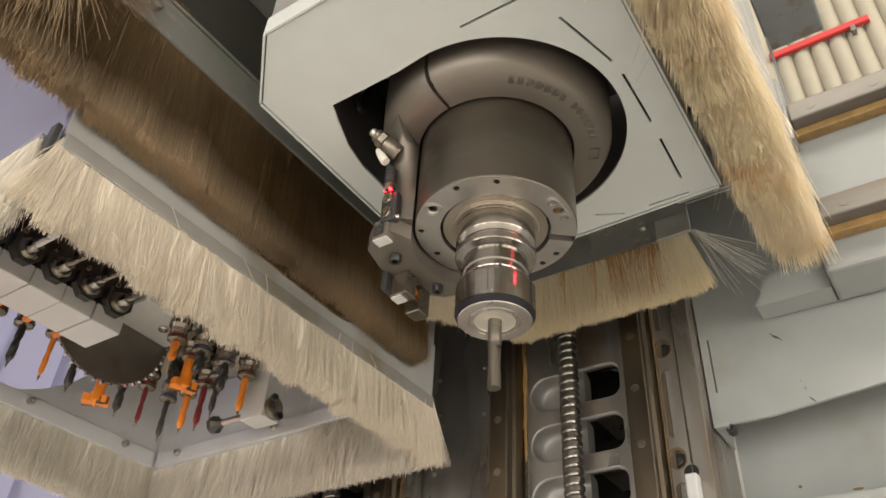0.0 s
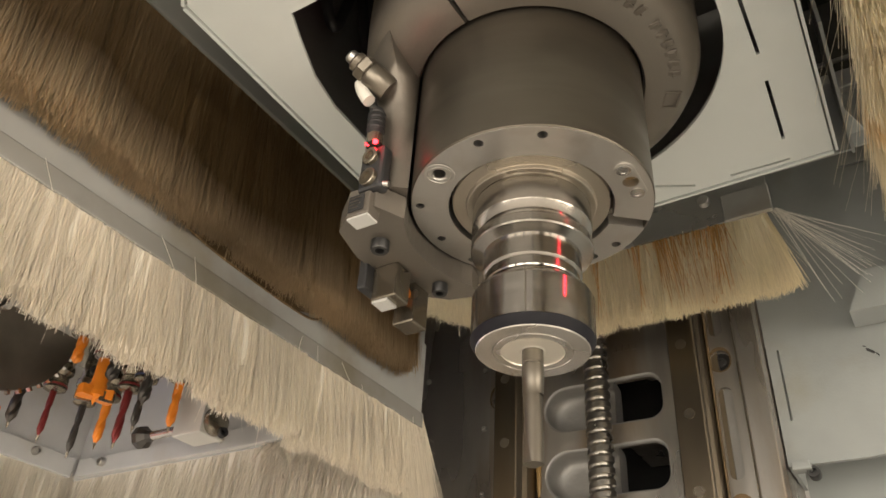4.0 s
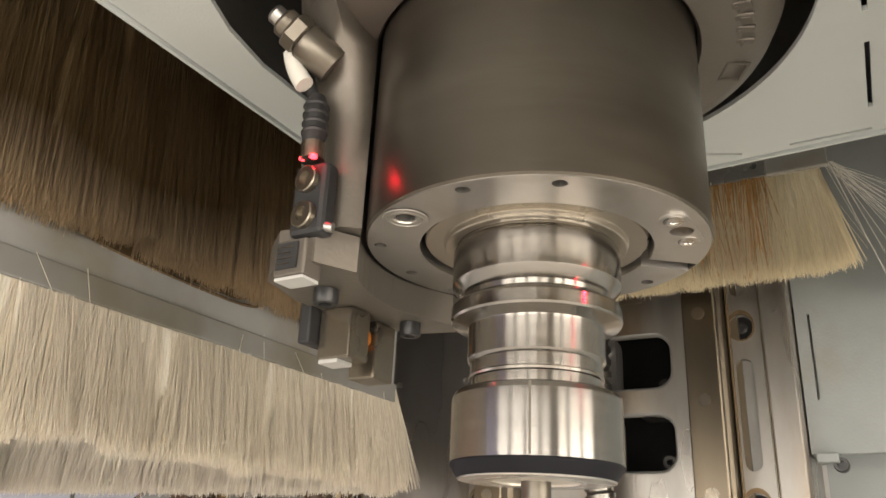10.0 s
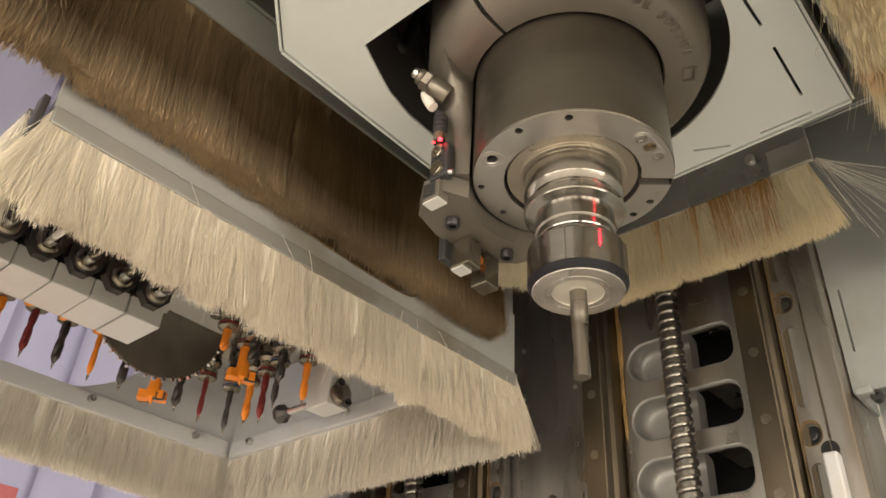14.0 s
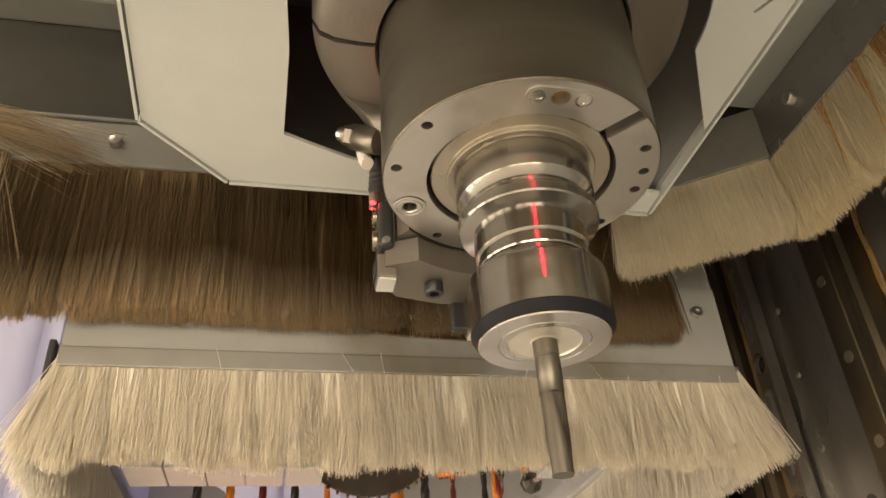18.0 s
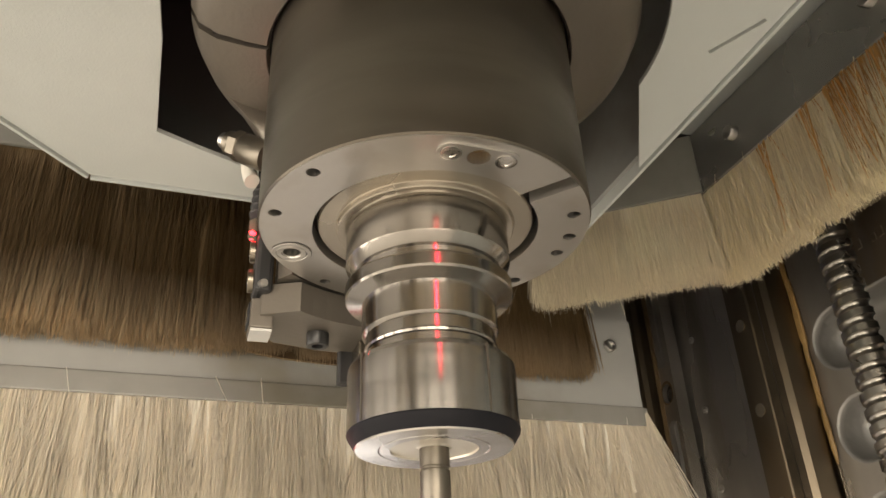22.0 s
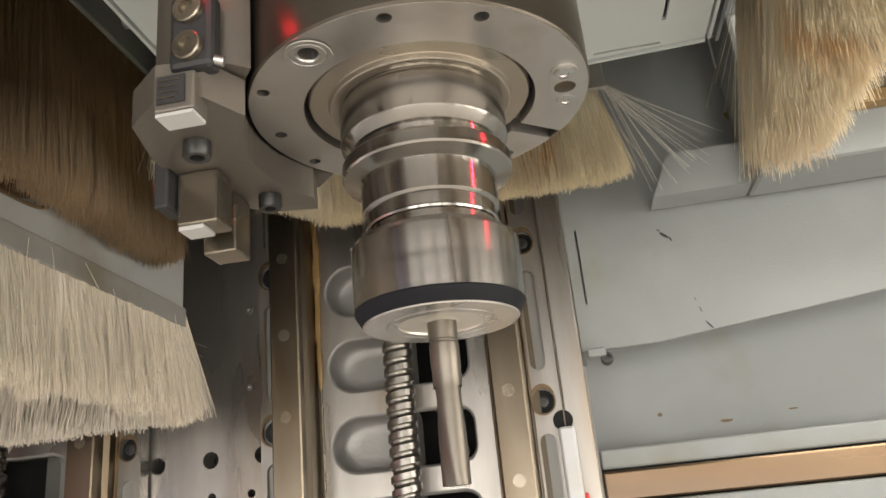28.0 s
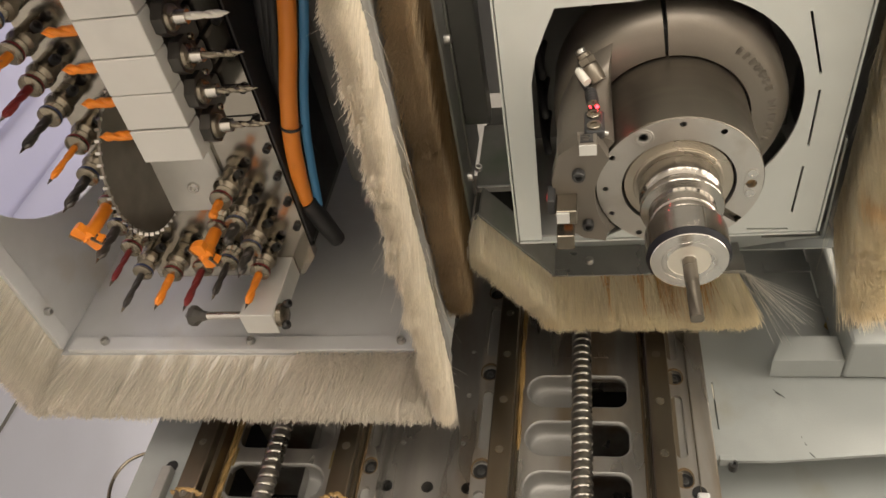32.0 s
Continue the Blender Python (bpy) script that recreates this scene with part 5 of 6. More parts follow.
part("gap_side", box(0.2045, 0.2065, -0.40, 0.2850, 1.7910, 2.2700), PALE_SIDE_SHEET, frame_sp, "pale sheet behind the outer brush")
for y in (0.02, 0.13):
    bolt_head("gap_bolt", (0.2040, y, 1.815), (-1, 0, 0), 0.0048, 0.006, BOLT_STEEL, frame_sp, socket=False)
# left part of the same back wall, coloured near-black for its shade
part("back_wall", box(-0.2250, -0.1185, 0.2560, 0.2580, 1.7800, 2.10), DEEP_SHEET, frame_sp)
part("back_shelf", sheet([(-0.118, 0.168), (0.150, 0.178), (0.170, 0.240), (0.095, 0.254), (-0.118, 0.254)], [], 0.002, Matrix.Translation((0, 0, 1.781))), GREY_PAINT, frame_sp)
part("right_bracket", sheet([(0.100, 1.716), (0.158, 1.716), (0.158, 1.78), (0.118, 1.78), (0.100, 1.745)], [loop_pts("circle", 0.118, 1.757, 0.003, 12)], 0.002, upright(0.176)), GREY_PAINT, frame_sp)
part("right_gusset", box(0.1560, 0.1580, 0.05, 0.176, 1.712, 1.80), GREY_PAINT, frame_sp)
for y in (-0.233, -0.05, 0.12):
    bolt_head("frame_bolt", (-0.2058, y, 1.768), (1, 0, 0), 0.0048, 0.006, BOLT_STEEL, frame_sp, socket=False)

shoe = thing("brush_holder", "bent grey metal strip holding the brush behind the spindle", "brush holder")
part("strip", box(-0.1230, 0.0920, 0.2440, 0.2462, 1.7320, 1.7800, 0.0008), GALV, shoe)
part("end_plate", box(0.0560, 0.0930, 0.2392, 0.2437, 1.7300, 1.7560, 0.001), HOOD_SHEET, shoe)
# diagonal run of the strip, coloured darker for the shadow it sits in
bm = box(-0.0620, 0.0620, -0.0015, 0.0015, 1.7320, 1.7800, 0.0008)
part("strip_diagonal", moved(bm, Matrix.Translation((-0.1558, 0.1948, 0)) @ Matrix.Rotation(radians(52), 4, "Z")), MID_SHEET, shoe)
bolt_head("strip_bolt", (-0.0770, 0.2438, 1.7530), (0, -1, 0), 0.0050, 0.0055, BOLT_STEEL, shoe, socket=False)
bolt_head("strip_bolt", (0.0420, 0.2438, 1.7560), (0, -1, 0), 0.0050, 0.0055, BOLT_STEEL, shoe, socket=False)

b1 = thing("brush_strip", "straw-yellow brush behind the spindle with rust-brown oil stains", "brush", group="brush strips")
bristles((-0.1220, 0.2500, 1.7360), (0.0860, 0.2500, 1.7360), 0.072, 0.007, 24000, BRISTLE_STAINED, b1, lean=(0.05, 0.10, 0), splay=0.10, end_flare=0.25, seed=11, ragged=0.03, frizz=0.035, width=0.00028, tuft=0.6)
for u, v, m in ((-0.006, 0.012, 210), (0.008, 0.026, 90), (0.028, 0.056, 300), (-0.066, -0.050, 60), (-0.030, -0.012, 60)):
    bristles((u, 0.2478, 1.7340), (v, 0.2478, 1.7340), 0.069, 0.007, m, BRISTLE_RUST, b1, lean=(0.05, 0.10, 0), splay=0.10, seed=41 + m, ragged=0.25, frizz=0.06)
b1b = thing("brush_strip", "straw-coloured diagonal brush joining the back brush", "brush", group="brush strips")
bristles((-0.1985, 0.1490, 1.7330), (-0.1230, 0.2460, 1.7330), 0.066, 0.007, 15000, BRISTLE_STRAW, b1b, lean=(0.03, 0.05, 0), splay=0.10, seed=12, ragged=0.04, frizz=0.06, width=0.00024)
loose = thing("loose_bristles", "a few long stray white bristles at the brush end", "bristle")
bristles((0.0900, 0.2480, 1.7330), (0.0960, 0.2500, 1.7330), 0.088, 0.004, 30, WHITE_PLASTIC, loose, lean=(0.85, 0.15, 0), splay=0.5, seed=13, frizz=0.3, width=0.00028)

b2 = thing("brush_strip", "brown brush along the hood side, shade painted towards its roots", "brush", group="brush strips")
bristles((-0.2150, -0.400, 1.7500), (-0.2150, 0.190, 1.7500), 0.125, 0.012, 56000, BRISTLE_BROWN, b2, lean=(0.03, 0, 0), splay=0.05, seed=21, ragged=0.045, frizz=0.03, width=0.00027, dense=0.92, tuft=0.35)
bristles((-0.2080, -0.372, 1.786), (-0.2050, -0.345, 1.794), 0.140, 0.014, 300, BRISTLE_TAN, b2, lean=(0.25, 2.2, 0), splay=0.45, seed=27, ragged=0.16, frizz=0.22, width=0.0003)
bristles((-0.2100, -0.415, 1.7500), (-0.2070, -0.300, 1.7500), 0.126, 0.012, 550, BRISTLE_TAN, b2, lean=(0.12, 0, 0), splay=0.35, seed=24, ragged=0.14, frizz=0.14, end_flare=0.3)
b3 = thing("brush_strip", "bushy blond brush hanging at the hood's outer side", "brush", group="brush strips")
bristles((0.1930, -0.380, 1.7650), (0.1930, 0.204, 1.7650), 0.130, 0.018, 90000, BRISTLE_BLOND, b3, lean=(-0.02, 0.08, 0), splay=0.11, seed=22, ragged=0.08, frizz=0.05, end_flare=0.2, clump=0.8, width=0.00024, dense=0.89)
h3 = thing("brush_holder", "thin grey steel rail holding the blond brush", "brush holder")
part("rail", box(0.1850, 0.2075, -0.40, 0.212, 1.7600, 1.7900, 0.002), HOOD_SHEET, h3)

# ---- drill hood with its brush skirt ----
HX0, HX1, HY0, HY1, HZ = -0.6850, -0.2305, -0.2450, 0.2250, 1.6050
hood = thing("drill_hood", "grey sheet-metal hood open below, with bolted brush strips", "machine hood")
part("right_wall", box(HX1 - 0.0015, HX1 + 0.0015, HY0, HY1 + 0.015, HZ - 0.012, 2.0), HOOD_SHEET, hood)
DIP = [(HY0, 0.045), (-0.078, 0.046), (-0.070, 0.043), (-0.048, 0.024), (0.030, 0.021), (0.078, 0.021), (0.092, 0.027), (0.104, 0.046), (0.190, 0.050), (0.200, 0.075), (HY1 + 0.015, 0.075)]
part("right_strip", sheet([(HY0, HZ), (HY1 + 0.015, HZ)] + [(y, HZ + h) for y, h in reversed(DIP)], [], 0.002, facing_x(HX1 + 0.0020)), HOOD_SHEET, hood)
part("right_clip", box(HX1 + 0.0045, HX1 + 0.0075, HY0, HY1 + 0.014, HZ - 0.008, HZ + 0.006, 0.001), CLIP_SHEET, hood, "dark clip strip over the bristle roots")
tube([(HX1 + 0.0042, y, HZ + h) for y, h in DIP[:-1]], 0.0009, "dirt_seam", RUST, hood, "dark dirt along the strip edge")
part("dirt_patch", sheet([(-0.040, HZ + 0.026), (-0.010, HZ + 0.024), (0.030, HZ + 0.0235), (0.070, HZ + 0.024), (0.086, HZ + 0.030), (0.060, HZ + 0.040), (0.020, HZ + 0.032), (-0.020, HZ + 0.036)], [], 0.0004, facing_x(HX1 + 0.0018)), RUST, hood)
bolt_head("hood_bolt", (HX1 + 0.0045, 0.219, 1.6575), (1, 0, 0), 0.0048, 0.004, BOLT_STEEL, hood)
part("back_wall", box(HX0, HX1 - 0.002, HY1 - 0.003, HY1, HZ - 0.005, 2.0), HOOD_INNER, hood)
part("back_strip", box(HX0 + 0.012, HX1 - 0.004, HY1 - 0.010, HY1 - 0.0035, HZ - 0.004, HZ + 0.016, 0.001), HOOD_INNER, hood)
for x in (-0.6280, -0.4475, -0.2755):
    bolt_head("hood_bolt", (x, HY1 - 0.0105, 1.6120), (0, -1, 0), 0.0048, 0.006, BOLT_STEEL, hood)
lw = sheet(loop_pts("rect", HY0, HY1, HZ - 0.005, 2.0), [loop_pts("circle", -0.060, 1.800, 0.185, 48)], 0.003, facing_x(HX0 - 0.003))
part("left_wall", lw, HOOD_INNER, hood, "side sheet with a large round opening")
part("left_strip", box(HX0 + 0.0005, HX0 + 0.0065, HY0, HY1 - 0.011, HZ - 0.004, HZ + 0.018, 0.001), HOOD_INNER, hood)
for y in (-0.12, 0.02, 0.163):
    bolt_head("hood_bolt", (HX0 + 0.0070, y, 1.6150), (1, 0, 0), 0.0048, 0.006, BOLT_STEEL, hood)
part("front_wall", box(HX0, HX1 - 0.002, HY0 - 0.003, HY0, HZ - 0.005, 2.0), LAVENDER, hood, "lavender-tinted plastic front sheet")
part("corner_clip", box(HX1 - 0.006, HX1 + 0.004, HY0 - 0.008, HY0 - 0.0035, HZ - 0.030, HZ + 0.012, 0.001), BLACK, hood)
part("top", box(HX0, HX1 - 0.002, HY0, HY1 - 0.004, 1.985, 1.995), HOOD_INNER, hood)

s1 = thing("brush_strip", "thick cream brush skirt along the drill hood side", "brush", group="brush strips")
bristles((HX1 + 0.001, HY0, HZ), (HX1 + 0.001, HY1 + 0.018, HZ), 0.074, 0.008, 58000, BRISTLE_CREAM, s1, lean=(0.07, 0, 0), splay=0.045, seed=31, ragged=0.085, frizz=0.05, end_flare=0.4, tuft=1.6, clump=1.2, width=0.0003, dense=0.74)
s2 = thing("brush_strip", "pale ruffled brush skirt at the back of the drill hood", "brush", group="brush strips")
bristles((HX0, HY1 + 0.002, HZ), (HX1, HY1 + 0.002, HZ), 0.078, 0.008, 17000, BRISTLE_GREY, s2, lean=(-0.14, 0.20, 0), splay=0.14, seed=32, ragged=0.06, frizz=0.09, tilt=0.15, width=0.00055, dense=0.66, tuft=0.8)
bristles((-0.3900, HY1 - 0.004, HZ - 0.006), (-0.2500, HY1 - 0.004, HZ - 0.006), 0.055, 0.006, 420, BRISTLE_GREY[0], s2, lean=(0.3, 0.02, 0), splay=0.3, seed=35, ragged=0.3, frizz=0.75, width=0.00055)
s3 = thing("brush_strip", "pale brush skirt on the far side of the drill hood", "brush", group="brush strips")
bristles((HX0 - 0.004, HY0, HZ), (HX0 - 0.004, HY1, HZ), 0.076, 0.008, 19000, BRISTLE_GREY, s3, lean=(-0.05, 0, 0), splay=0.12, seed=33, ragged=0.04, frizz=0.05, width=0.0004, dense=0.82)
s4 = thing("brush_strip", "pale brush skirt along the front of the drill hood", "brush", group="brush strips")
bristles((HX0, HY0 - 0.006, HZ), (HX1 - 0.010, HY0 - 0.006, HZ), 0.076, 0.008, 13000, BRISTLE_GREY, s4, lean=(0, -0.06, 0), splay=0.12, seed=34, ragged=0.05, frizz=0.08, end_flare=0.1)

# single stray bristles that stick out of the skirts
for host, a, b, ln, m, mt, sd, ln_v in ((s1, (HX1 + 0.006, HY0 + 0.01, HZ + 0.004), (HX1 + 0.006, HY1, HZ + 0.004), 0.055, 9, BRISTLE_CREAM[0], 61, (0.25, 0, 0)),
                                        (s1, (HX1 + 0.001, HY0, HZ), (HX1 + 0.001, HY1 + 0.015, HZ), 0.084, 90, BRISTLE_CREAM[0], 62, (0.05, 0, 0)),
                                        (b3, (0.184, -0.36, 1.757), (0.184, 0.19, 1.757), 0.11, 130, BRISTLE_BLOND[0], 63, (-0.15, 0.1, 0)),
                                        (b1, (-0.12, 0.247, 1.735), (0.085, 0.247, 1.735), 0.078, 70, BRISTLE_STAINED[0], 64, (0.05, 0.05, 0)),
                                        (b1b, (-0.1985, 0.149, 1.733), (-0.123, 0.246, 1.733), 0.082, 60, BRISTLE_STAINED[0], 65, (0.08, 0.02, 0))):
    bristles(a, b, ln, 0.006, m, mt, host, lean=ln_v, splay=0.3, seed=sd, ragged=0.15, frizz=0.28, width=0.0002, tuft=0.0)
# ---- drilling head inside the hood ----
head = thing("drilling_head", "drilling head with a bright bottom plate, seen from below", "drilling head")
part("bottom_plate", sheet([(-0.560, -0.230), (-0.366, -0.230), (-0.366, 0.140), (-0.385, 0.166), (-0.560, 0.166)], [], 0.012, Matrix.Translation((0, 0, 1.668))), ALU_MIRROR, head)
part("gear_body", box(-0.555, -0.380, -0.228, 0.160, 1.681, 1.93, 0.004), DARK_SHEET, head)
part("side_cover", box(-0.3655, -0.363, -0.230, 0.120, 1.670, 1.80, 0.001), BLACK, head, "black edge cover")
for k in range(10):
    bolt_head("edge_screw", (-0.3720, -0.208 + 0.0335 * k, 1.6678), (0, 0, -1), 0.0040, 0.0045, DARK_BOLT, head)
for k in range(5):
    part("plate_seam", box(-0.4395, -0.3665, -0.1775 + 0.033 * k, -0.1765 + 0.033 * k, 1.6672, 1.6679), VOID, head)
part("centre_plate", box(-0.505, -0.428, -0.020, 0.062, 1.6615, 1.6675, 0.001), PALE_BLOCK, head)
bolt_head("plate_screw", (-0.4600, 0.030, 1.6612), (0, 0, -1), 0.0060, 0.0035, BRIGHT, head)


def twist(p0, p1, body, turns=5.5, plain=0.2, point=0.2):
    """A fluted bit from p0 to its tip p1."""
    length = (Vector(p1) - Vector(p0)).length
    bm = bmesh.new()
    rows, n = [], 22
    for i in range(n + 1):
        f = i / n
        taper = 1.0 if f < 1 - point else max(0.06, (1 - f) / point)
        ring = []
        for k in range(14):
            a = 2 * math.pi * k / 14
            r = 0.86 * body * taper * (1 - (0.42 if f > plain else 0.0) * max(0.0, math.cos(2 * a)) ** 2)
            ring.append(bm.verts.new((r * math.cos(a + turns * f), r * math.sin(a + turns * f), length * f)))
        rows.append(ring)
    for a, b in zip(rows, rows[1:]):
        for k in range(14):
            bm.faces.new((a[k], a[(k + 1) % 14], b[(k + 1) % 14], b[k]))
    bm.faces.new(rows[0])
    bm.faces.new(rows[-1])
    return moved(bm, along(p0, p1))


def drill(x, y, tip, mat, body, kind, label):
    """A vertical chuck with its bit: shank chuck, spring collar, and a twist, spade or hinge bit."""
    ob = thing("drill_bit", label, "drill bit", group="drill bits", at=(0, 0, 0))
    top = 1.6675
    zc = top - 0.026
    part("chuck", lathe([(0, top), (0.0105, top), (0.0105, zc + 0.012), (0.0125, zc + 0.010), (0.0125, zc + 0.004), (0.0090, zc), (0.0090, zc - 0.006), (0.0105, zc - 0.008), (0.0105, zc - 0.013), (0.0065, zc - 0.015), (0, zc - 0.015)], 22,
                        m=Matrix.Translation((x, y, 0))), CHUCK_STEEL, ob, smooth=35)
    bolt_head("clamp_screw", (x + 0.0100, y - 0.006, zc + 0.018), (0.8, -0.5, -0.2), 0.0046, 0.007, DARK_BOLT, ob)
    for k in range(3):
        part("spring_ring", lathe([(0.0092, zc - 0.0015 - 0.0018 * k), (0.0100, zc - 0.0022 - 0.0018 * k), (0.0092, zc - 0.0029 - 0.0018 * k)], 20, m=Matrix.Translation((x, y, 0))), CHUCK_STEEL, ob, smooth=40)
    part("colour_band", lathe([(0.0106, zc - 0.0086), (0.0109, zc - 0.0090), (0.0109, zc - 0.0104), (0.0106, zc - 0.0108)], 22, m=Matrix.Translation((x, y, 0))), BAND_BLUE if mat is BIT_DARK else BIT_RED, ob, "painted colour band", 40)
    z0 = zc - 0.0152
    if kind == "hinge":
        part("bit_shank", rod((x, y, z0), (x, y, tip + 0.010), 0.0064, segs=16), ORANGE, ob, smooth=35)
        # two opposed wings with raised cutters round a low hub
        turn = Matrix.Translation((x, y, 0)) @ Matrix.Rotation(radians(35 + 2000 * x), 4, "Z")
        hub = lathe([(0, tip + 0.014), (0.0075, tip + 0.0135), (0.0085, tip + 0.003), (0.0022, tip + 0.001), (0, tip - 0.005)], 14)
        head_ob = part("bit_head", moved(hub, turn), mat, ob, "orange hinge-boring head", 30)
        for sgn in (-1, 1):
            fan = [(0.002 * sgn, -0.004 * sgn)] + [(0.0150 * math.cos(radians(a)) * sgn, 0.0150 * math.sin(radians(a)) * sgn) for a in range(-32, 41, 12)] + [(0.002 * sgn, 0.006 * sgn)]
            part("bit_wing", moved(sheet(fan, [], 0.0085, Matrix.Translation((0, 0, tip + 0.001))), turn), mat, head_ob)
            part("cutting_edge", moved(box(min(0.003 * sgn, 0.0152 * sgn), max(0.003 * sgn, 0.0152 * sgn), -0.0050 * sgn - 0.0009, -0.0050 * sgn + 0.0009, tip - 0.0008, tip + 0.0078), turn), CHUCK_STEEL, head_ob)
        return
    part("bit", twist((x, y, z0), (x, y, tip), body), mat, ob, smooth=45)
    part("bit_point", lathe([(0.0016, tip + 0.003), (0, tip - 0.004)], 8, m=Matrix.Translation((x, y, 0))), CHUCK_STEEL, ob)


D = "drill bit hanging from a steel chuck"
drill(-0.5410, 0.0830, 1.580, BIT_RED, 0.0035, "twist", "slim dark red " + D)
drill(-0.5440, 0.1185, 1.576, BIT_DARK, 0.0040, "twist", "black " + D)
drill(-0.5110, 0.1220, 1.582, ORANGE, 0.0050, "twist", "orange-coated " + D)
drill(-0.4730, 0.1150, 1.574, BIT_RED, 0.0045, "twist", "dark red " + D)
drill(-0.4420, 0.1080, 1.582, BIT_DARK, 0.0042, "twist", "blackened " + D)
drill(-0.4115, 0.1220, 1.582, ORANGE, 0.0048, "twist", "orange-coated " + D)
drill(-0.4100, 0.0880, 1.592, BIT_DARK, 0.0058, "twist", "thick blackened " + D)
drill(-0.4360, 0.0600, 1.590, ORANGE, 0.0060, "hinge", "orange hinge-boring bit in a steel chuck")
drill(-0.4140, 0.0550, 1.600, BIT_DARK, 0.0062, "twist", "thick dark " + D)
drill(-0.4180, 0.0230, 1.602, ORANGE, 0.0050, "twist", "orange-coated " + D)
drill(-0.5420, 0.0530, 1.582, BIT_DARK, 0.0058, "twist", "short black " + D)
drill(-0.5370, 0.0230, 1.580, ORANGE, 0.0060, "hinge", "orange hinge-boring bit with a wide cutting head")
drill(-0.5410, -0.0130, 1.582, BIT_DARK, 0.0055, "twist", "black " + D)
drill(-0.5330, -0.0500, 1.577, ORANGE, 0.0035, "twist", "slim orange " + D)
drill(-0.5430, -0.0820, 1.580, BIT_DARK, 0.0050, "twist", "dark " + D)
drill(-0.5430, -0.1140, 1.580, BIT_RED, 0.0045, "twist", "dark red " + D)
drill(-0.5430, -0.1460, 1.582, ORANGE, 0.0050, "twist", "orange-coated " + D)
drill(-0.5430, -0.1780, 1.582, BIT_DARK, 0.0050, "twist", "dark " + D)

# horizontal boring units: pale blocks with a bit on each side
for k, y in enumerate((-0.1765, -0.1440, -0.1118, -0.0785, -0.2090)):
    unit = thing("horizontal_boring_unit", "pale block with horizontal bits sticking out at both sides", "boring unit", group="boring units")
    part("block", box(-0.4360, -0.3830, y - 0.0158, y + 0.0158, 1.5800, 1.5990, 0.0010), PALE_BLOCK, unit)
    part("housing", box(-0.4400, -0.3900, y - 0.0150, y + 0.0150, 1.5992, 1.6675, 0.004), BIT_DARK, unit)
    # eight-sided bearing flange at the side, with its nose, sleeve and bit
    octo = [(0.0150 * math.cos(radians(a)), 0.0175 * math.sin(radians(a))) for a in (22, 68, 112, 158, 202, 248, 292, 338)]
    flange = part("flange", moved(sheet(octo, [], 0.009), Matrix.Translation((-0.3828, y, 1.6085)) @ Matrix(((0, 0, 1, 0), (1, 0, 0, 0), (0, 1, 0, 0), (0, 0, 0, 1)))), BIT_DARK, unit, "dark oily bearing flange")
    for dy, dz in ((-0.0092, 0.0105), (0.0092, 0.0105)):
        bolt_head("flange_screw", (-0.3737, y + dy, 1.6085 + dz), (1, 0, 0), 0.0030, 0.0030, CHUCK_STEEL, flange)
    part("bearing", lathe([(0, 0), (0.0105, 0), (0.0100, 0.003), (0.0080, 0.0045), (0, 0.0045)], 20, m=along((-0.3737, y, 1.6050), (0, y, 1.6050))), CHUCK_STEEL, unit, smooth=35)
    part("chuck", rod((-0.3700, y, 1.6050), (-0.3600, y, 1.6050), 0.0062, 0.0055, 18), BRIGHT, unit, smooth=35)
    part("bit", twist((-0.3600, y, 1.6050), (-0.3260, y, 1.6050), 0.0034, 7.0, 0.08), CHUCK_STEEL if k else WHITE_PLASTIC, unit, smooth=45)
    part("sleeve", rod((-0.4365, y, 1.5990), (-0.4450, y, 1.5990), 0.0042, segs=14), BRIGHT, unit, smooth=35)
    part("coated_bit", twist((-0.4450, y, 1.5990), (-0.4800, y, 1.5990), 0.0050, 6.0, 0.05), ORANGE if k < 4 else BIT_RED, unit, "orange bit" if k < 4 else "dark red bit", 45)

# grooving saw
saw = thing("saw_blade", "dark grooving saw blade with small bright teeth", "saw blade")
SC, SR = Vector((-0.4950, -0.0130, 1.6620)), 0.0770
bm = lathe([(0.008, -0.0016), (SR, -0.0014), (SR, 0.0014), (0.008, 0.0016), (0.008, -0.0016)], 96, m=along(SC, SC + Vector((1, 0.03, 0.05))))
part("disc", bm, BLADE, saw, smooth=30)
for k in range(48):
    m = along(SC, SC + Vector((1, 0.03, 0.05))) @ Matrix.Rotation(2 * math.pi * k / 48, 4, "Z") @ Matrix.Translation((SR + 0.0012, 0, 0))
    part("tooth", moved(box(-0.0022, 0.0020, -0.0013, 0.0013, -0.0021, 0.0021), m), BRIGHT, saw)

# block with a horizontal countersink
cb = thing("countersink_unit", "pale block holding a horizontal countersink bit", "boring unit")
part("block", box(-0.4260, -0.3900, 0.1380, 0.1660, 1.5840, 1.6675, 0.001), PALE_BLOCK, cb)
part("end_hub", lathe([(0, 0), (0.0125, 0), (0.0125, 0.006), (0.008, 0.009), (0, 0.009)], 24, m=along((-0.3900, 0.152, 1.597), (-0.30, 0.152, 1.597))), CHUCK_STEEL, cb, smooth=35)
bolt_head("hub_screw", (-0.3840, 0.146, 1.606), (1, -0.4, 0), 0.0045, 0.006, DARK_BOLT, cb)
bolt_head("hub_screw", (-0.3840, 0.158, 1.588), (1, -0.4, 0), 0.0045, 0.006, DARK_BOLT, cb)
part("shaft", rod((-0.4260, 0.152, 1.597), (-0.4720, 0.152, 1.597), 0.0042, segs=16), BRIGHT, cb, smooth=35)
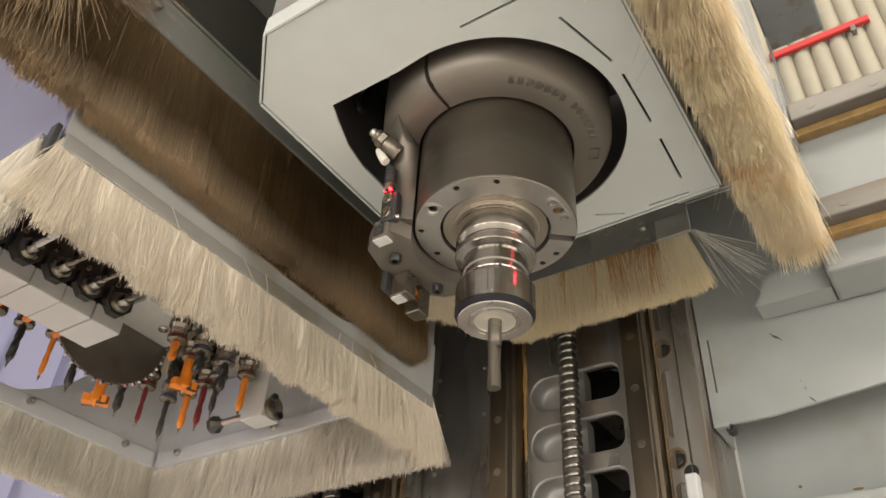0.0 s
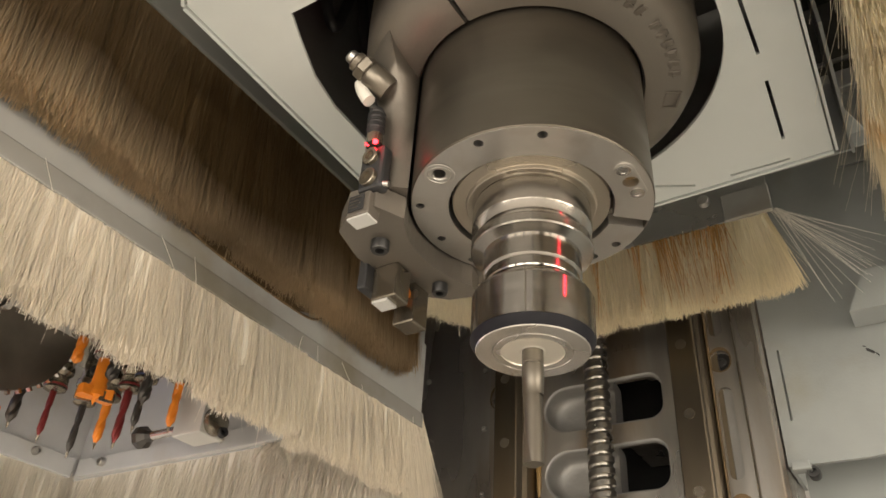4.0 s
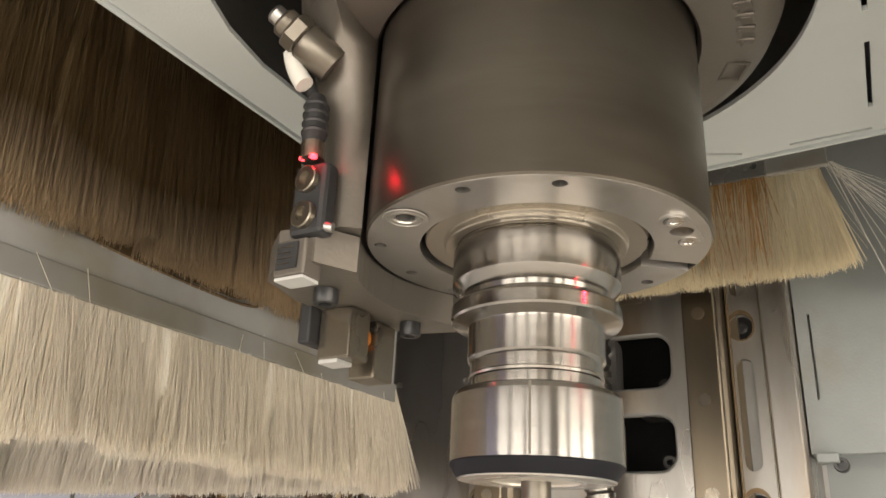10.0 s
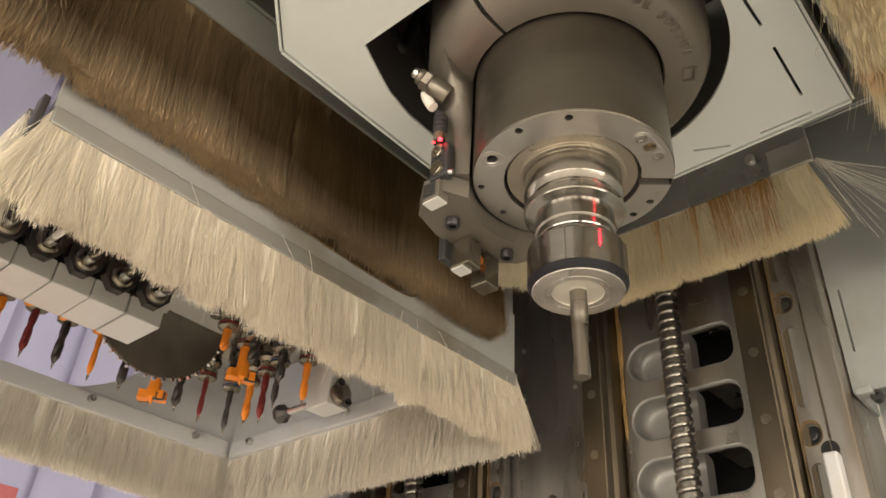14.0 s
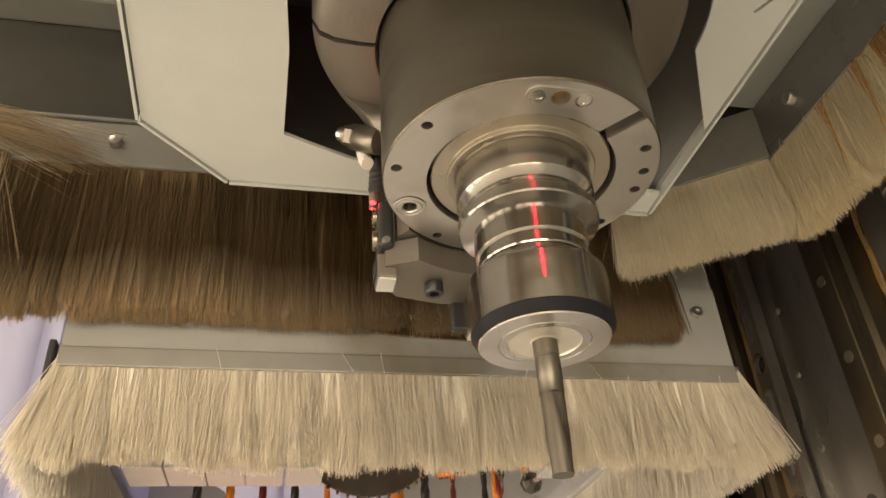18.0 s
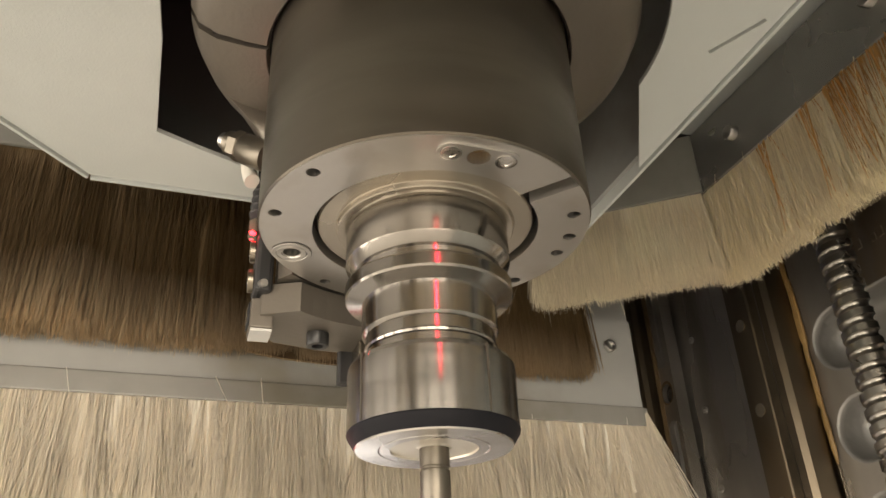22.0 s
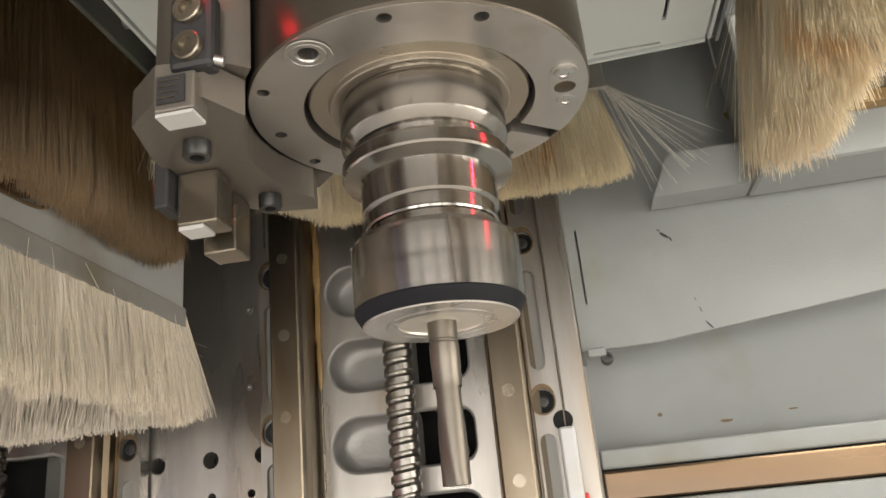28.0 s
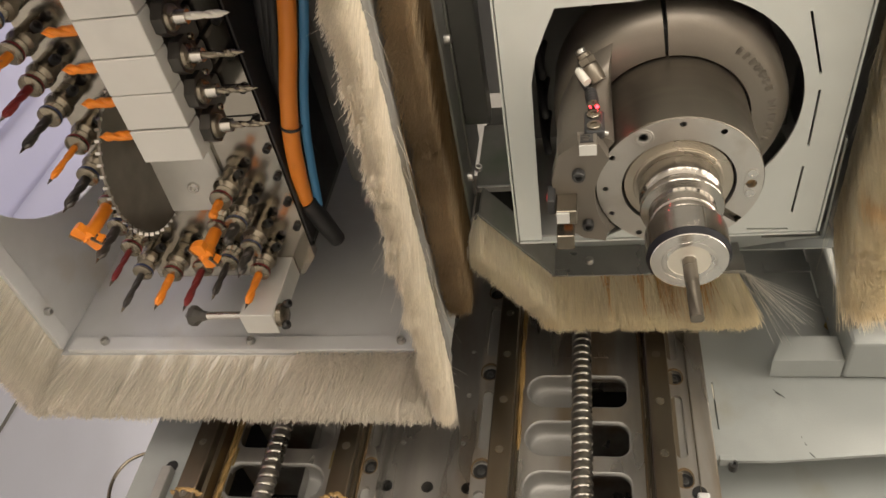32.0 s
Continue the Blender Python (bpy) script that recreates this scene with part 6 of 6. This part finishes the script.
part("cutter", lathe([(0, 0), (0.0045, 0), (0.0060, 0.006), (0.0110, 0.012), (0.0110, 0.018), (0.0050, 0.022), (0, 0.026)], 8, m=along((-0.4700, 0.152, 1.597), (-0.60, 0.152, 1.597))), BIT_DARK, cb)

# cables beside the head
oc = thing("orange_cable", "thick orange cable with a black tie, bending along the drilling head", "cable")
tube([(-0.300, -0.236, 1.700), (-0.311, -0.148, 1.684), (-0.342, -0.045, 1.676), (-0.354, 0.02, 1.676), (-0.362, 0.078, 1.686)], 0.0085, "sheath", ORANGE_CABLE, oc)
part("cable_tie", lathe([(0.0098, -0.0018), (0.0106, 0), (0.0098, 0.0018)], 24, m=along((-0.3445, -0.0250, 1.6765), (-0.3520, 0.0100, 1.6763))), BLACK, oc, smooth=40)
part("sleeve", rod((-0.362, 0.074, 1.6860), (-0.349, 0.146, 1.7010), 0.0118, 0.0090, 10), BLACK, oc, "black rubber sleeve", 40)
bc = thing("blue_hose", "thin blue air hose beside the orange cable", "hose")
tube([(-0.284, -0.236, 1.706), (-0.298, -0.148, 1.690), (-0.329, -0.045, 1.683), (-0.341, 0.02, 1.683), (-0.352, 0.086, 1.692)], 0.0045, "hose", BLUE_CABLE, bc)
kc = thing("black_cables", "black corrugated cables behind the orange one", "cable")
for k in range(3):
    tube([(-0.318 - 0.008 * k, -0.236, 1.720 - 0.006 * k), (-0.330 - 0.006 * k, -0.148, 1.698), (-0.354 - 0.003 * k, -0.045, 1.690 + 0.006 * k), (-0.3595, 0.05, 1.712 + 0.01 * k)], 0.0062, "cable", BLACK, kc)
mt = thing("motor_housing", "grey motor housing beside the cables inside the hood", "motor")
part("body", box(-0.330, -0.262, -0.235, 0.100, 1.735, 1.95, 0.012), DARK_SHEET, mt)

# ---- strip curtain on the left ----
curtain = thing("strip_curtain", "lavender translucent plastic strip curtain hanging beside the machine", "strip curtain")
cr = random.Random(3)
for k in range(25):
    y = -2.2 + k * 0.105
    x = -1.05 + (0.012 if k % 2 else 0.0)
    bm = bmesh.new()
    cols = []
    for i in range(7):
        v = i / 6
        bulge = 0.012 * math.sin(math.pi * v) + cr.uniform(-0.002, 0.002)
        cols.append([bm.verts.new((x + bulge + (0.004 * math.sin(3 * h + k)), y + 0.118 * v, h)) for h in (1.30, 1.6, 1.9, 2.2, 2.6)])
    for a, b in zip(cols, cols[1:]):
        for i in range(4):
            bm.faces.new((a[i], a[i + 1], b[i + 1], b[i]))
    part("strip", bm, LAVENDER, curtain, smooth=60)
part("curtain_rail", box(-1.06, -1.03, -2.2, 1.4, 2.6, 2.64, 0.003), HOOD_SHEET, curtain)

side_sheet = thing("side_sheet", "pale blue-grey plastic side sheet next to the column", "side sheet")
part("sheet", box(-1.052, -1.046, 0.425, 1.45, 1.30, 2.595), PALE_SIDE, side_sheet)
part("edge_seam", box(-1.0458, -1.0440, 0.560, 0.566, 1.30, 2.59), DARK_SHEET, side_sheet)
board = thing("pink_board", "faded pink board hanging in front of the strip curtain", "board")
part("board", box(-1.028, -1.020, -0.62, 0.100, 1.30, 1.585, 0.002), PINK, board)
part("hanger", box(-1.026, -1.022, -0.27, -0.26, 1.5855, 2.60), DARK_SHEET, board)
part("board_edge", box(-1.0195, -1.0180, -0.62, 0.100, 1.30, 1.306), WHITE_PLASTIC, board)
wire = thing("loose_cable", "thin grey cable looped against the painted column edge", "cable")
tube([(-0.5980, 0.335, 1.541), (-0.6150, 0.335, 1.536), (-0.6275, 0.335, 1.518), (-0.6290, 0.335, 1.495), (-0.6170, 0.335, 1.466), (-0.6190, 0.336, 1.435)], 0.0021, "cable", CHUCK_STEEL, wire)
